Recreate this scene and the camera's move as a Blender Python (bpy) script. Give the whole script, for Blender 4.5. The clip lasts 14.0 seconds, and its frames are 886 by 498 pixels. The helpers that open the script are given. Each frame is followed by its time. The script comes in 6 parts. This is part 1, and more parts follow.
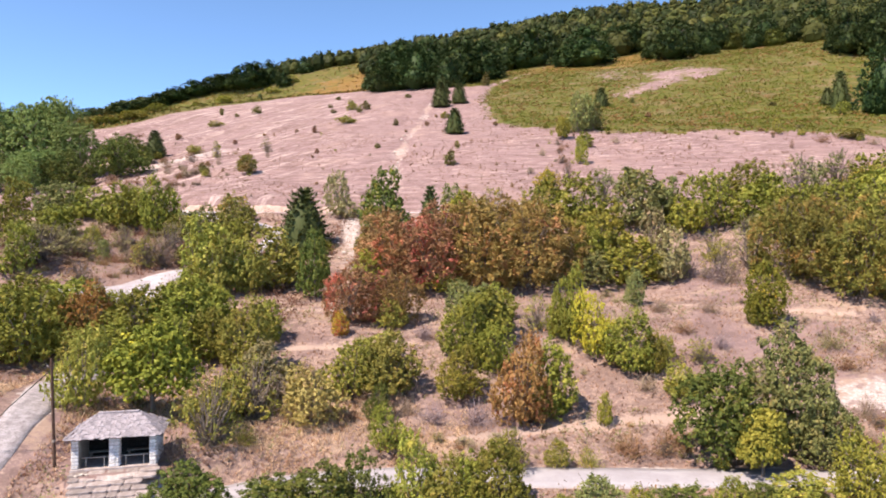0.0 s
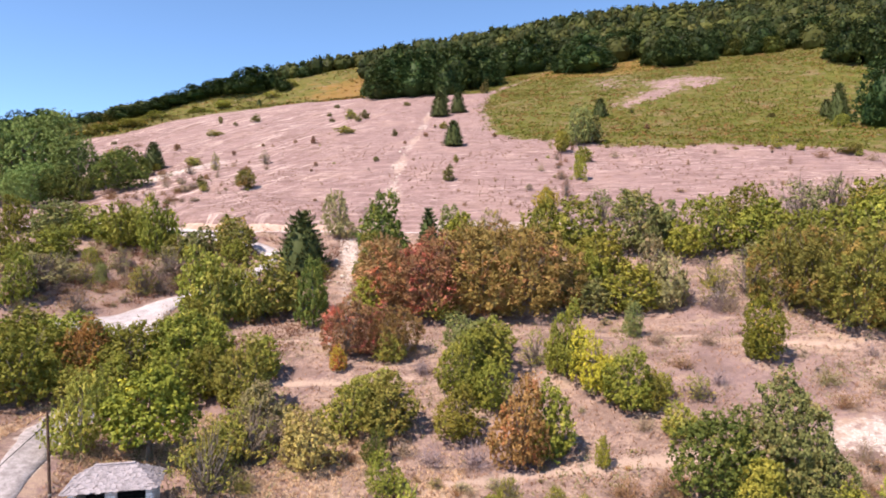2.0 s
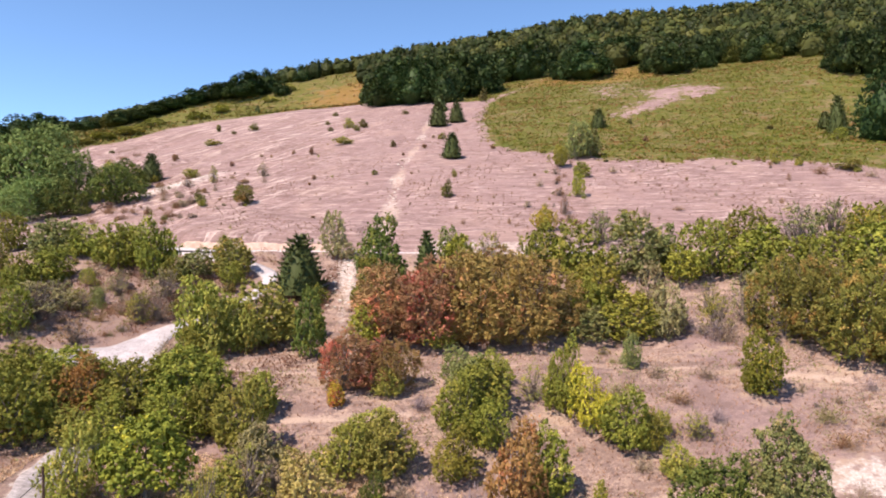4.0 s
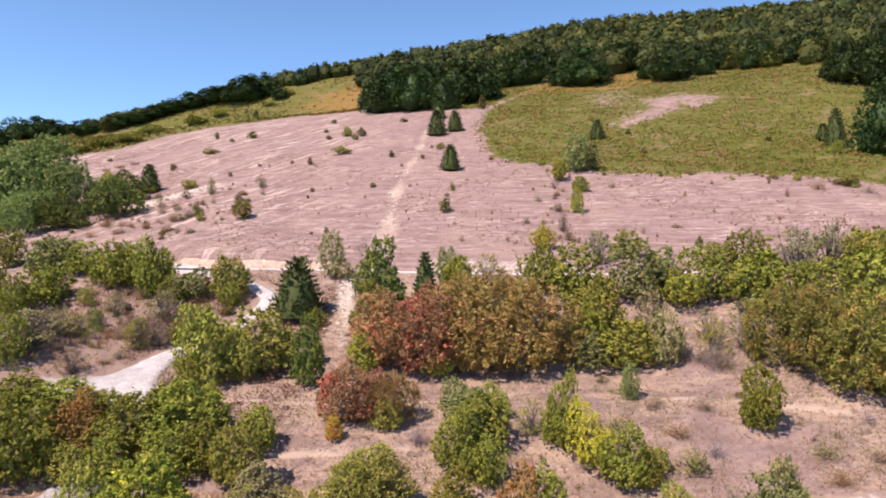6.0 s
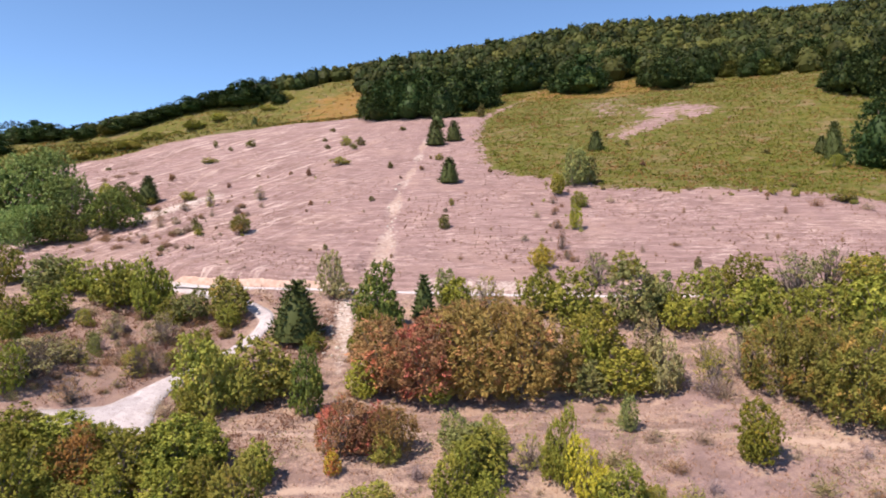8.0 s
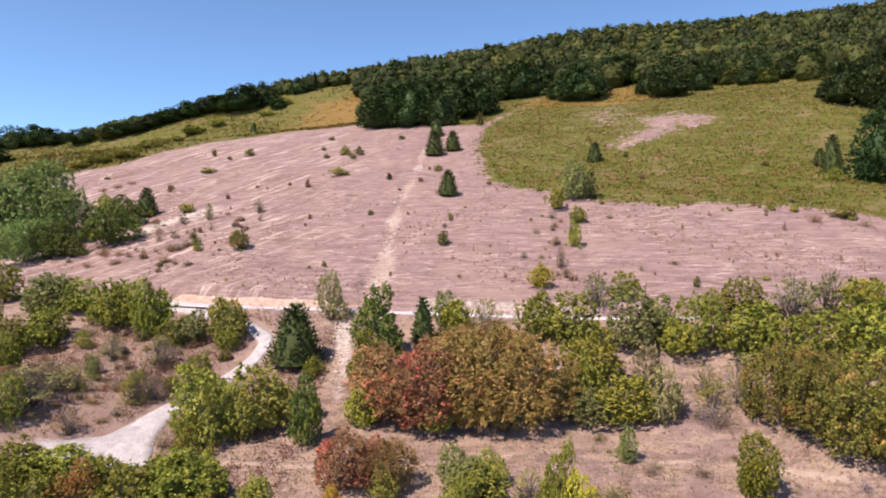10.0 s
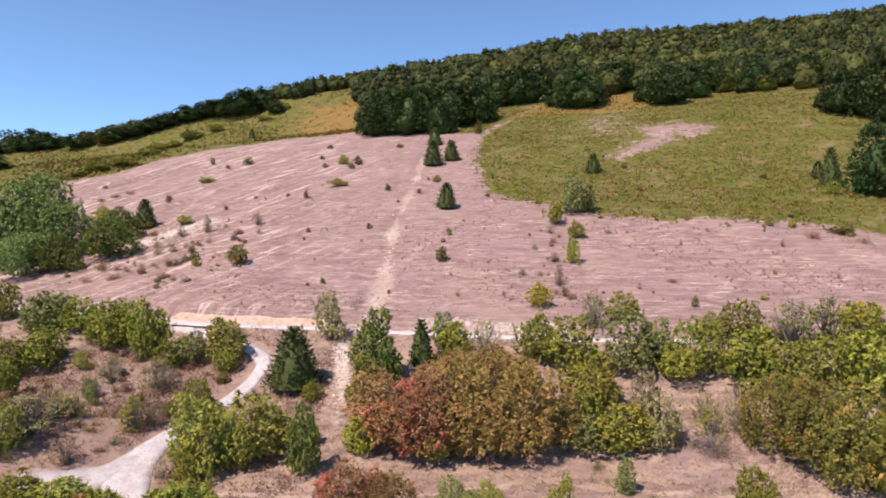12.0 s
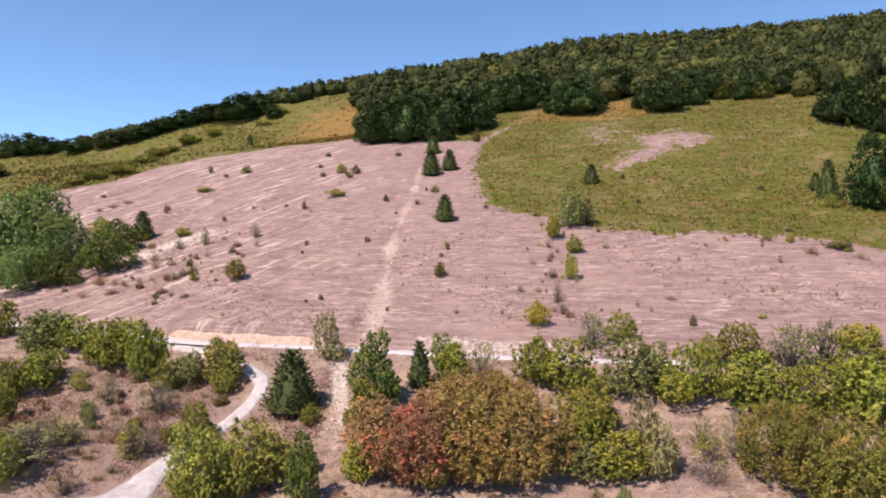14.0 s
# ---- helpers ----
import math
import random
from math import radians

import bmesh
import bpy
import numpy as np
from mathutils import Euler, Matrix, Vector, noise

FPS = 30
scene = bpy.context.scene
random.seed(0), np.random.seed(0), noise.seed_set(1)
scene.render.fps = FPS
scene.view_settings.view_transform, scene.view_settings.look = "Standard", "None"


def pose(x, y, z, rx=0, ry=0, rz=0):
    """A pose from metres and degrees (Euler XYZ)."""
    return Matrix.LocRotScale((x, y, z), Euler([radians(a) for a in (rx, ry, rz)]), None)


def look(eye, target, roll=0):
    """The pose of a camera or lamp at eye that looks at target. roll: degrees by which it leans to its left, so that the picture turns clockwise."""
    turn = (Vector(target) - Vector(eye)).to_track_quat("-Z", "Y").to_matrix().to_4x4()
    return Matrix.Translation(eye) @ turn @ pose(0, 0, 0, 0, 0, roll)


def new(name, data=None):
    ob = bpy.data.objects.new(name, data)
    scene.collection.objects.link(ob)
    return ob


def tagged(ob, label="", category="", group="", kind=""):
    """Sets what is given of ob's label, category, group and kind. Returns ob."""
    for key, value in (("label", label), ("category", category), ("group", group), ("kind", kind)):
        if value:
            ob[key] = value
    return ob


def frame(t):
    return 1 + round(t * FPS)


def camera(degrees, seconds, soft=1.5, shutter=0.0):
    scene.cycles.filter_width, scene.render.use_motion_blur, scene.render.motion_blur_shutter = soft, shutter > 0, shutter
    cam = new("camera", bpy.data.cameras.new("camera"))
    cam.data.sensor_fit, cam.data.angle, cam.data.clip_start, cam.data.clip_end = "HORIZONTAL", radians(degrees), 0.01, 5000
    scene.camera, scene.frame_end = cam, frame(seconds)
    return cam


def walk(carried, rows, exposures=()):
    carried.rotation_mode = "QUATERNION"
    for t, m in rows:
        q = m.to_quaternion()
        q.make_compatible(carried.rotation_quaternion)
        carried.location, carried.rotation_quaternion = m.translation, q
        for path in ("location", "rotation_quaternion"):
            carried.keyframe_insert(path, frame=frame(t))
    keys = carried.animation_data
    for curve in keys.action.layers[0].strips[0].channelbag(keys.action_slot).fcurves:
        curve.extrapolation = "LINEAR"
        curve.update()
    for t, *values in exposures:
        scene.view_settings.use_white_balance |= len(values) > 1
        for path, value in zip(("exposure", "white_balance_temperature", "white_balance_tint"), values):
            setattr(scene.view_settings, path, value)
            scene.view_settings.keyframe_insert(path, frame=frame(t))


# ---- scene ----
cam = camera(65.3, 14.0, 1.85)
METRES, EYE, TILT, LEAN, TURN = 24.0, 16.0, 0.0, 0.0, 0.0
ROWS = [
    (0.0, 0.0, 0.0, 0.0, -0.0, 0.0, 0.0),
    (0.5, 0.0018, -0.0018, 0.034, -0.01, -0.0, 0.02),
    (1.0, 0.0036, -0.0001, 0.0712, -0.02, 0.01, 0.03),
    (1.5, 0.0057, 0.0029, 0.1084, -0.02, -0.01, 0.03),
    (2.0, 0.007, 0.0056, 0.1449, -0.04, -0.02, 0.05),
    (2.5, 0.0087, 0.0083, 0.1813, -0.06, -0.02, 0.05),
    (3.0, 0.01, 0.01, 0.2174, -0.09, -0.02, 0.06),
    (5.5, 0.0109, 0.016, 0.3975, -0.24, -0.04, 0.01),
    (6.0, 0.0106, 0.0163, 0.4319, -0.28, -0.05, 0.0),
    (6.5, 0.0104, 0.0174, 0.471, -0.31, -0.03, -0.02),
    (7.0, 0.01, 0.0173, 0.5027, -0.34, -0.03, -0.02),
    (7.5, 0.0101, 0.0174, 0.537, -0.36, -0.04, -0.04),
    (8.0, 0.01, 0.0173, 0.5764, -0.39, -0.03, -0.05),
    (10.5, 0.0079, 0.0175, 0.753, -0.52, 0.03, -0.08),
    (11.0, 0.0083, 0.0174, 0.7882, -0.56, 0.04, -0.09),
    (11.5, 0.0085, 0.0171, 0.824, -0.59, 0.04, -0.09),
    (12.0, 0.0084, 0.0181, 0.8598, -0.61, 0.05, -0.1),
    (12.5, 0.0079, 0.0186, 0.8953, -0.64, 0.06, -0.09),
    (13.0, 0.0077, 0.019, 0.9296, -0.68, 0.07, -0.09),
    (13.5, 0.0068, 0.0179, 0.9642, -0.74, 0.07, -0.08),
    (14.0, 0.0068, 0.0177, 0.9991, -0.77, 0.07, -0.08),
]
walk(cam, [(t, pose(0, 0, EYE, TILT, LEAN, TURN) @ pose(METRES * x, METRES * y, METRES * z, 90 + pitch, roll, yaw)) for t, x, y, z, yaw, pitch, roll in ROWS],
     exposures=[(0.0, 0.95), (3.0, 0.87), (8.0, 0.71), (14.0, 0.61)])

# ---- light ----
SUN = Vector((-0.48, -0.42, 0.92)).normalized()
world = bpy.data.worlds.new("world")
scene.world = world
world.use_nodes = True
wn = world.node_tree
sky = wn.nodes.new("ShaderNodeTexSky")
sky.sky_type = "NISHITA"
sky.sun_disc = False
sky.sun_elevation = math.asin(SUN.z)
sky.sun_rotation = math.atan2(SUN.x, SUN.y)
sky.altitude = 3500.0
sky.air_density, sky.dust_density, sky.ozone_density = 0.72, 0.0, 1.7
wn.nodes["Background"].inputs["Strength"].default_value = 0.175
tint = wn.nodes.new("ShaderNodeMix")
tint.data_type, tint.blend_type = "RGBA", "MULTIPLY"
tint.inputs[0].default_value = 1.0
tint.inputs[7].default_value = (0.93, 1.01, 1.02, 1)
wn.links.new(sky.outputs[0], tint.inputs[6])
wn.links.new(tint.outputs[2], wn.nodes["Background"].inputs["Color"])
sun_data = bpy.data.lights.new("sun", "SUN")
sun_data.energy, sun_data.angle, sun_data.color = 4.75, radians(0.5), (1.0, 0.86, 0.745)
sun = new("sun", sun_data)
sun.matrix_world = look(SUN * 200, (0, 0, 0))


# ---- node helpers ----
class Nodes:
    """A short way to write node materials."""

    def __init__(self, name):
        self.mat = bpy.data.materials.new(name)
        self.mat.use_nodes = True
        self.tree = self.mat.node_tree
        self.bsdf = self.tree.nodes["Principled BSDF"]
        self.bsdf.inputs["Specular IOR Level"].default_value = 0.1

    def node(self, kind, props=None, **ins):
        n = self.tree.nodes.new(kind)
        for k, v in (props or {}).items():
            setattr(n, k, v)
        for k, v in ins.items():
            self.set(n.inputs[k.replace("_", " ")], v)
        return n

    def set(self, socket, v):
        if isinstance(v, bpy.types.NodeSocket):
            self.tree.links.new(v, socket)
        else:
            socket.default_value = v

    def coord(self, scale=(1, 1, 1)):
        c = self.node("ShaderNodeTexCoord").outputs["Object"]
        m = self.node("ShaderNodeMapping", Scale=scale)
        self.set(m.inputs["Vector"], c)
        return m.outputs[0]

    def noise(self, scale, stretch=(1, 1, 1), detail=4.0, rough=0.6):
        n = self.node("ShaderNodeTexNoise", Scale=scale, Detail=detail, Roughness=rough)
        self.set(n.inputs["Vector"], self.coord(stretch))
        return n.outputs["Fac"]

    def ramp(self, fac, lo, hi):
        n = self.node("ShaderNodeMapRange", {"interpolation_type": "SMOOTHSTEP"})
        for i, v in enumerate((fac, lo, hi, 0.0, 1.0)):
            self.set(n.inputs[i], v)
        return n.outputs[0]

    def math(self, op, a, b):
        n = self.node("ShaderNodeMath", {"operation": op})
        self.set(n.inputs[0], a)
        self.set(n.inputs[1], b)
        return n.outputs[0]

    def mix(self, fac, a, b, kind="MIX"):
        n = self.node("ShaderNodeMix", {"data_type": "RGBA", "blend_type": kind})
        self.set(n.inputs[0], fac)
        for s, v in ((6, a), (7, b)):
            self.set(n.inputs[s], v if isinstance(v, bpy.types.NodeSocket) else (*v, 1))
        return n.outputs[2]

    def bump(self, height, strength, distance):
        n = self.node("ShaderNodeBump", Strength=strength, Distance=distance, Height=height)
        self.set(self.bsdf.inputs["Normal"], n.outputs[0])

    def done(self, colour, rough=0.9):
        self.set(self.bsdf.inputs["Base Color"], colour if isinstance(colour, bpy.types.NodeSocket) else (*colour, 1))
        self.set(self.bsdf.inputs["Roughness"], rough)
        return self.mat


def ground_material():
    m = Nodes("dry_hillside")
    za = m.node("ShaderNodeVertexColor", {"layer_name": "zone"}).outputs[0]
    zb = m.node("ShaderNodeVertexColor", {"layer_name": "wear"}).outputs[0]
    a = m.node("ShaderNodeSeparateColor", Color=za)
    b = m.node("ShaderNodeSeparateColor", Color=zb)
    slope, bracken, pale = a.outputs
    orange, track, brush = b.outputs
    big, mid, fine = m.noise(0.05), m.noise(0.45, detail=6), m.noise(4.0, detail=6, rough=0.7)
    streak = m.noise(0.8, (0.12, 0.3, 3.0), detail=8, rough=0.75)
    contour = m.noise(1.0, (0.22, 0.4, 3.4), detail=8, rough=0.8)
    # dry grass of the lower ground: straw with mauve and brown patches
    straw = m.mix(m.ramp(mid, 0.35, 0.65), (0.285, 0.194, 0.160), (0.220, 0.147, 0.130))
    straw = m.mix(m.ramp(fine, 0.47, 0.62), straw, (0.38, 0.27, 0.21))
    straw = m.mix(m.math("MULTIPLY", m.ramp(m.noise(2.2, detail=6, rough=0.7), 0.5, 0.7), 0.5), straw, (0.21, 0.135, 0.10))
    mottle = m.noise(0.9, (0.6, 1, 1), detail=9, rough=0.75)
    straw = m.mix(m.math("MULTIPLY", m.ramp(mottle, 0.49, 0.58), 0.9), straw, (0.150, 0.100, 0.090))
    straw = m.mix(m.math("MULTIPLY", m.ramp(m.noise(6.0, (0.5, 1, 1), detail=8, rough=0.8), 0.50, 0.62), 0.7), straw, (0.41, 0.295, 0.23))
    straw = m.mix(m.math("MULTIPLY", m.ramp(big, 0.5, 0.62), 0.6), straw, (0.225, 0.148, 0.145))
    weedy = m.noise(0.28, (0.55, 1, 1), detail=8, rough=0.68)
    straw = m.mix(m.math("MULTIPLY", m.ramp(weedy, 0.52, 0.62), 0.6), straw, (0.165, 0.108, 0.092))
    straw = m.mix(m.math("MULTIPLY", m.ramp(weedy, 0.46, 0.38), 0.6), straw, (0.37, 0.265, 0.19))
    # grazed slope: mauve-grey turf with pale contour streaks
    turf = m.mix(m.ramp(streak, 0.38, 0.60), (0.205, 0.132, 0.125), (0.298, 0.198, 0.186))
    turf = m.mix(m.math("MULTIPLY", m.ramp(fine, 0.48, 0.62), 0.5), turf, (0.20, 0.118, 0.10))
    turf = m.mix(m.math("MULTIPLY", m.math("MULTIPLY", m.ramp(contour, 0.52, 0.64), m.ramp(m.noise(0.16, detail=6, rough=0.7), 0.40, 0.60)), 0.8), turf, (0.53, 0.40, 0.365))
    turf = m.mix(m.math("MULTIPLY", m.ramp(m.noise(1.5, (0.25, 0.4, 3.0), detail=7, rough=0.8), 0.52, 0.66), 0.7), turf, (0.12, 0.074, 0.064))
    turf = m.mix(m.math("MULTIPLY", m.ramp(m.noise(0.07, detail=7, rough=0.65), 0.5, 0.66), 0.45), turf, (0.345, 0.232, 0.195))
    broken = m.ramp(m.noise(0.09, detail=6, rough=0.65), 0.36, 0.62)
    tread = m.noise(2.0, (0.13, 0.24, 1.0), detail=9, rough=0.8)
    turf = m.mix(m.math("MULTIPLY", m.math("MULTIPLY", m.ramp(tread, 0.53, 0.60), broken), 0.75), turf, (0.47, 0.355, 0.32))
    turf = m.mix(m.math("MULTIPLY", m.math("MULTIPLY", m.ramp(tread, 0.48, 0.40), broken), 0.7), turf, (0.135, 0.085, 0.076))
    left = m.ramp(m.node("ShaderNodeSeparateXYZ", Vector=m.coord()).outputs[0], -12.0, -50.0)
    turned = m.node("ShaderNodeMapping", Rotation=(0, 0, radians(40)))
    m.set(turned.inputs["Vector"], m.coord())
    drawn = m.node("ShaderNodeMapping", Vector=turned.outputs[0], Scale=(0.5, 0.05, 0.05))
    rill = m.node("ShaderNodeTexNoise", Vector=drawn.outputs[0], Scale=1.0, Detail=8.0, Roughness=0.75).outputs["Fac"]
    turf = m.mix(m.math("MULTIPLY", m.math("MULTIPLY", m.ramp(rill, 0.53, 0.63), left), 0.75), turf, (0.56, 0.44, 0.39))
    turf = m.mix(m.math("MULTIPLY", m.math("MULTIPLY", m.ramp(rill, 0.47, 0.38), left), 0.75), turf, (0.17, 0.11, 0.09))
    colour = m.mix(m.ramp(m.math("ADD", slope, m.math("MULTIPLY", m.math("SUBTRACT", mid, 0.5), 0.7)), 0.35, 0.65), straw, turf)
    fern = m.mix(m.ramp(mid, 0.38, 0.62), (0.080, 0.085, 0.018), (0.132, 0.115, 0.029))
    fern = m.mix(m.math("MULTIPLY", m.ramp(fine, 0.5, 0.7), 0.7), fern, (0.105, 0.094, 0.025))
    fern = m.mix(m.math("MULTIPLY", m.ramp(m.noise(0.11, (0.6, 1, 1), detail=8, rough=0.7), 0.52, 0.64), 0.6), fern, (0.215, 0.145, 0.09))
    fern = m.mix(m.ramp(m.math("ADD", orange, m.math("MULTIPLY", m.math("SUBTRACT", m.noise(0.16, (0.35, 1, 1), detail=7, rough=0.7), 0.5), 2.2)), 0.45, 0.9), fern, (0.215, 0.122, 0.038))
    clumps = m.noise(0.33, (0.7, 1, 1), detail=9, rough=0.75)
    fern = m.mix(m.math("MULTIPLY", m.ramp(clumps, 0.52, 0.62), 0.75), fern, (0.20, 0.135, 0.08))
    fern = m.mix(m.math("MULTIPLY", m.ramp(clumps, 0.46, 0.38), 0.8), fern, (0.082, 0.105, 0.020))
    ragged = m.math("ADD", m.math("SUBTRACT", mid, 0.5), m.math("MULTIPLY", m.math("SUBTRACT", m.noise(0.14, detail=7, rough=0.7), 0.5), 1.6))
    colour = m.mix(m.ramp(m.math("ADD", bracken, m.math("MULTIPLY", m.math("MULTIPLY", ragged, 1.5), m.ramp(bracken, 0.02, 0.2))), 0.4, 0.6), colour, fern)
    soil = m.mix(m.ramp(fine, 0.4, 0.65), (0.43, 0.355, 0.31), (0.56, 0.485, 0.45))
    colour = m.mix(m.ramp(m.math("ADD", pale, m.math("MULTIPLY", m.math("SUBTRACT", m.noise(1.1, detail=7, rough=0.7), 0.5), 1.1)), 0.4, 0.7), colour, soil)
    colour = m.mix(m.math("MULTIPLY", m.ramp(m.math("ADD", track, m.math("MULTIPLY", m.math("SUBTRACT", m.noise(2.0), 0.5), 0.8)), 0.3, 0.7), 0.7), colour, (0.44, 0.325, 0.262))
    colour = m.mix(m.math("MULTIPLY", m.ramp(m.math("ADD", brush, m.math("MULTIPLY", m.math("SUBTRACT", mid, 0.5), 1.0)), 0.35, 0.7), 0.6), colour, (0.25, 0.165, 0.135))
    h = m.math("ADD", m.math("MULTIPLY", mid, 1.0), m.math("MULTIPLY", fine, 0.6))
    h = m.math("ADD", h, m.math("MULTIPLY", m.math("MULTIPLY", tread, slope), 0.9))
    m.bump(h, 0.8, 0.2)
    return m.done(colour, 0.95)


def leaf_material(name, low, high, accent, share=0.25, glow=0.24, patch_scale=3.2, lift=1.3, spread="tuft"):
    """Leaves whose colour varies from tuft to tuft, with patches of an accent. spread: tuft, tree or island."""
    low, high, accent = ((1.36 * lift * r, 1.25 * lift * g, 1.04 * lift * bl) for r, g, bl in (low, high, accent))
    m = Nodes("leaves_" + name)
    tone = m.node("ShaderNodeSeparateColor", Color=m.node("ShaderNodeVertexColor", {"layer_name": "tone"}).outputs[0]).outputs
    rnd = m.node("ShaderNodeObjectInfo").outputs["Random"]
    if spread == "island":
        own = m.node("ShaderNodeNewGeometry").outputs["Random Per Island"]
        leaf = own
    else:
        own = tone[0]
        leaf = m.math("ADD", m.math("MULTIPLY", tone[0], 0.6), m.math("MULTIPLY", tone[2], 0.3))
    c = m.node("ShaderNodeTexCoord").outputs["Object"]
    shift = m.node("ShaderNodeVectorMath", {"operation": "ADD"})
    m.set(shift.inputs[0], c)
    comb = m.node("ShaderNodeCombineXYZ")
    m.set(comb.inputs[0], m.math("MULTIPLY", rnd, 37.0))
    m.set(shift.inputs[1], comb.outputs[0])
    n = m.node("ShaderNodeTexNoise", Scale=patch_scale, Detail=3.0)
    m.set(n.inputs["Vector"], shift.outputs[0])
    col = m.mix(tone[2] if spread == "tree" else leaf, low, high)
    patch = m.math("ADD", n.outputs["Fac"], m.math("MULTIPLY", m.math("SUBTRACT", own, 0.5), 0.25))
    col = m.mix(m.ramp(patch, 0.72 - 0.5 * share, 0.86 - 0.5 * share), col, accent)
    hsv = m.node("ShaderNodeHueSaturation", Color=col)
    value = m.math("ADD", m.math("MULTIPLY", rnd, 0.35), 0.78)
    if spread == "tree":
        value = m.math("ADD", m.math("MULTIPLY", tone[0], 0.75), 0.6)
        m.set(hsv.inputs["Color"], m.mix(m.math("MULTIPLY", tone[1], 0.8), col, accent))
    m.set(hsv.inputs["Value"], value)
    m.set(hsv.inputs["Hue"], m.math("ADD", m.math("MULTIPLY", rnd, 0.03), 0.485))
    m.done(hsv.outputs[0], 0.55)
    tr = m.node("ShaderNodeBsdfTranslucent", Color=hsv.outputs[0])
    mixer = m.node("ShaderNodeMixShader", Fac=0.4 * glow)
    m.set(mixer.inputs[1], m.bsdf.outputs[0])
    m.set(mixer.inputs[2], tr.outputs[0])
    m.set(m.tree.nodes["Material Output"].inputs["Surface"], mixer.outputs[0])
    return m.mat


def rough_material(name, a, b, scale=3.0, bump=0.4, rough=0.9, spot=None, mottle=0.35):
    """A plain weathered surface: two tones, fine grain and relief, varied from piece to piece."""
    m = Nodes(name)
    n, f = m.noise(scale, detail=6), m.noise(scale * 7, detail=5)
    rnd = m.node("ShaderNodeObjectInfo").outputs["Random"]
    col = m.mix(m.ramp(n, 0.35, 0.65), a, b)
    col = m.mix(m.math("MULTIPLY", m.ramp(f, 0.5, 0.75), mottle), col, spot or tuple(0.55 * v for v in a))
    hsv = m.node("ShaderNodeHueSaturation", Color=col)
    m.set(hsv.inputs["Value"], m.math("ADD", m.math("MULTIPLY", rnd, 0.4), 0.8))
    m.bump(m.math("ADD", n, m.math("MULTIPLY", f, 0.4)), bump, 0.05)
    return m.done(hsv.outputs[0], rough)


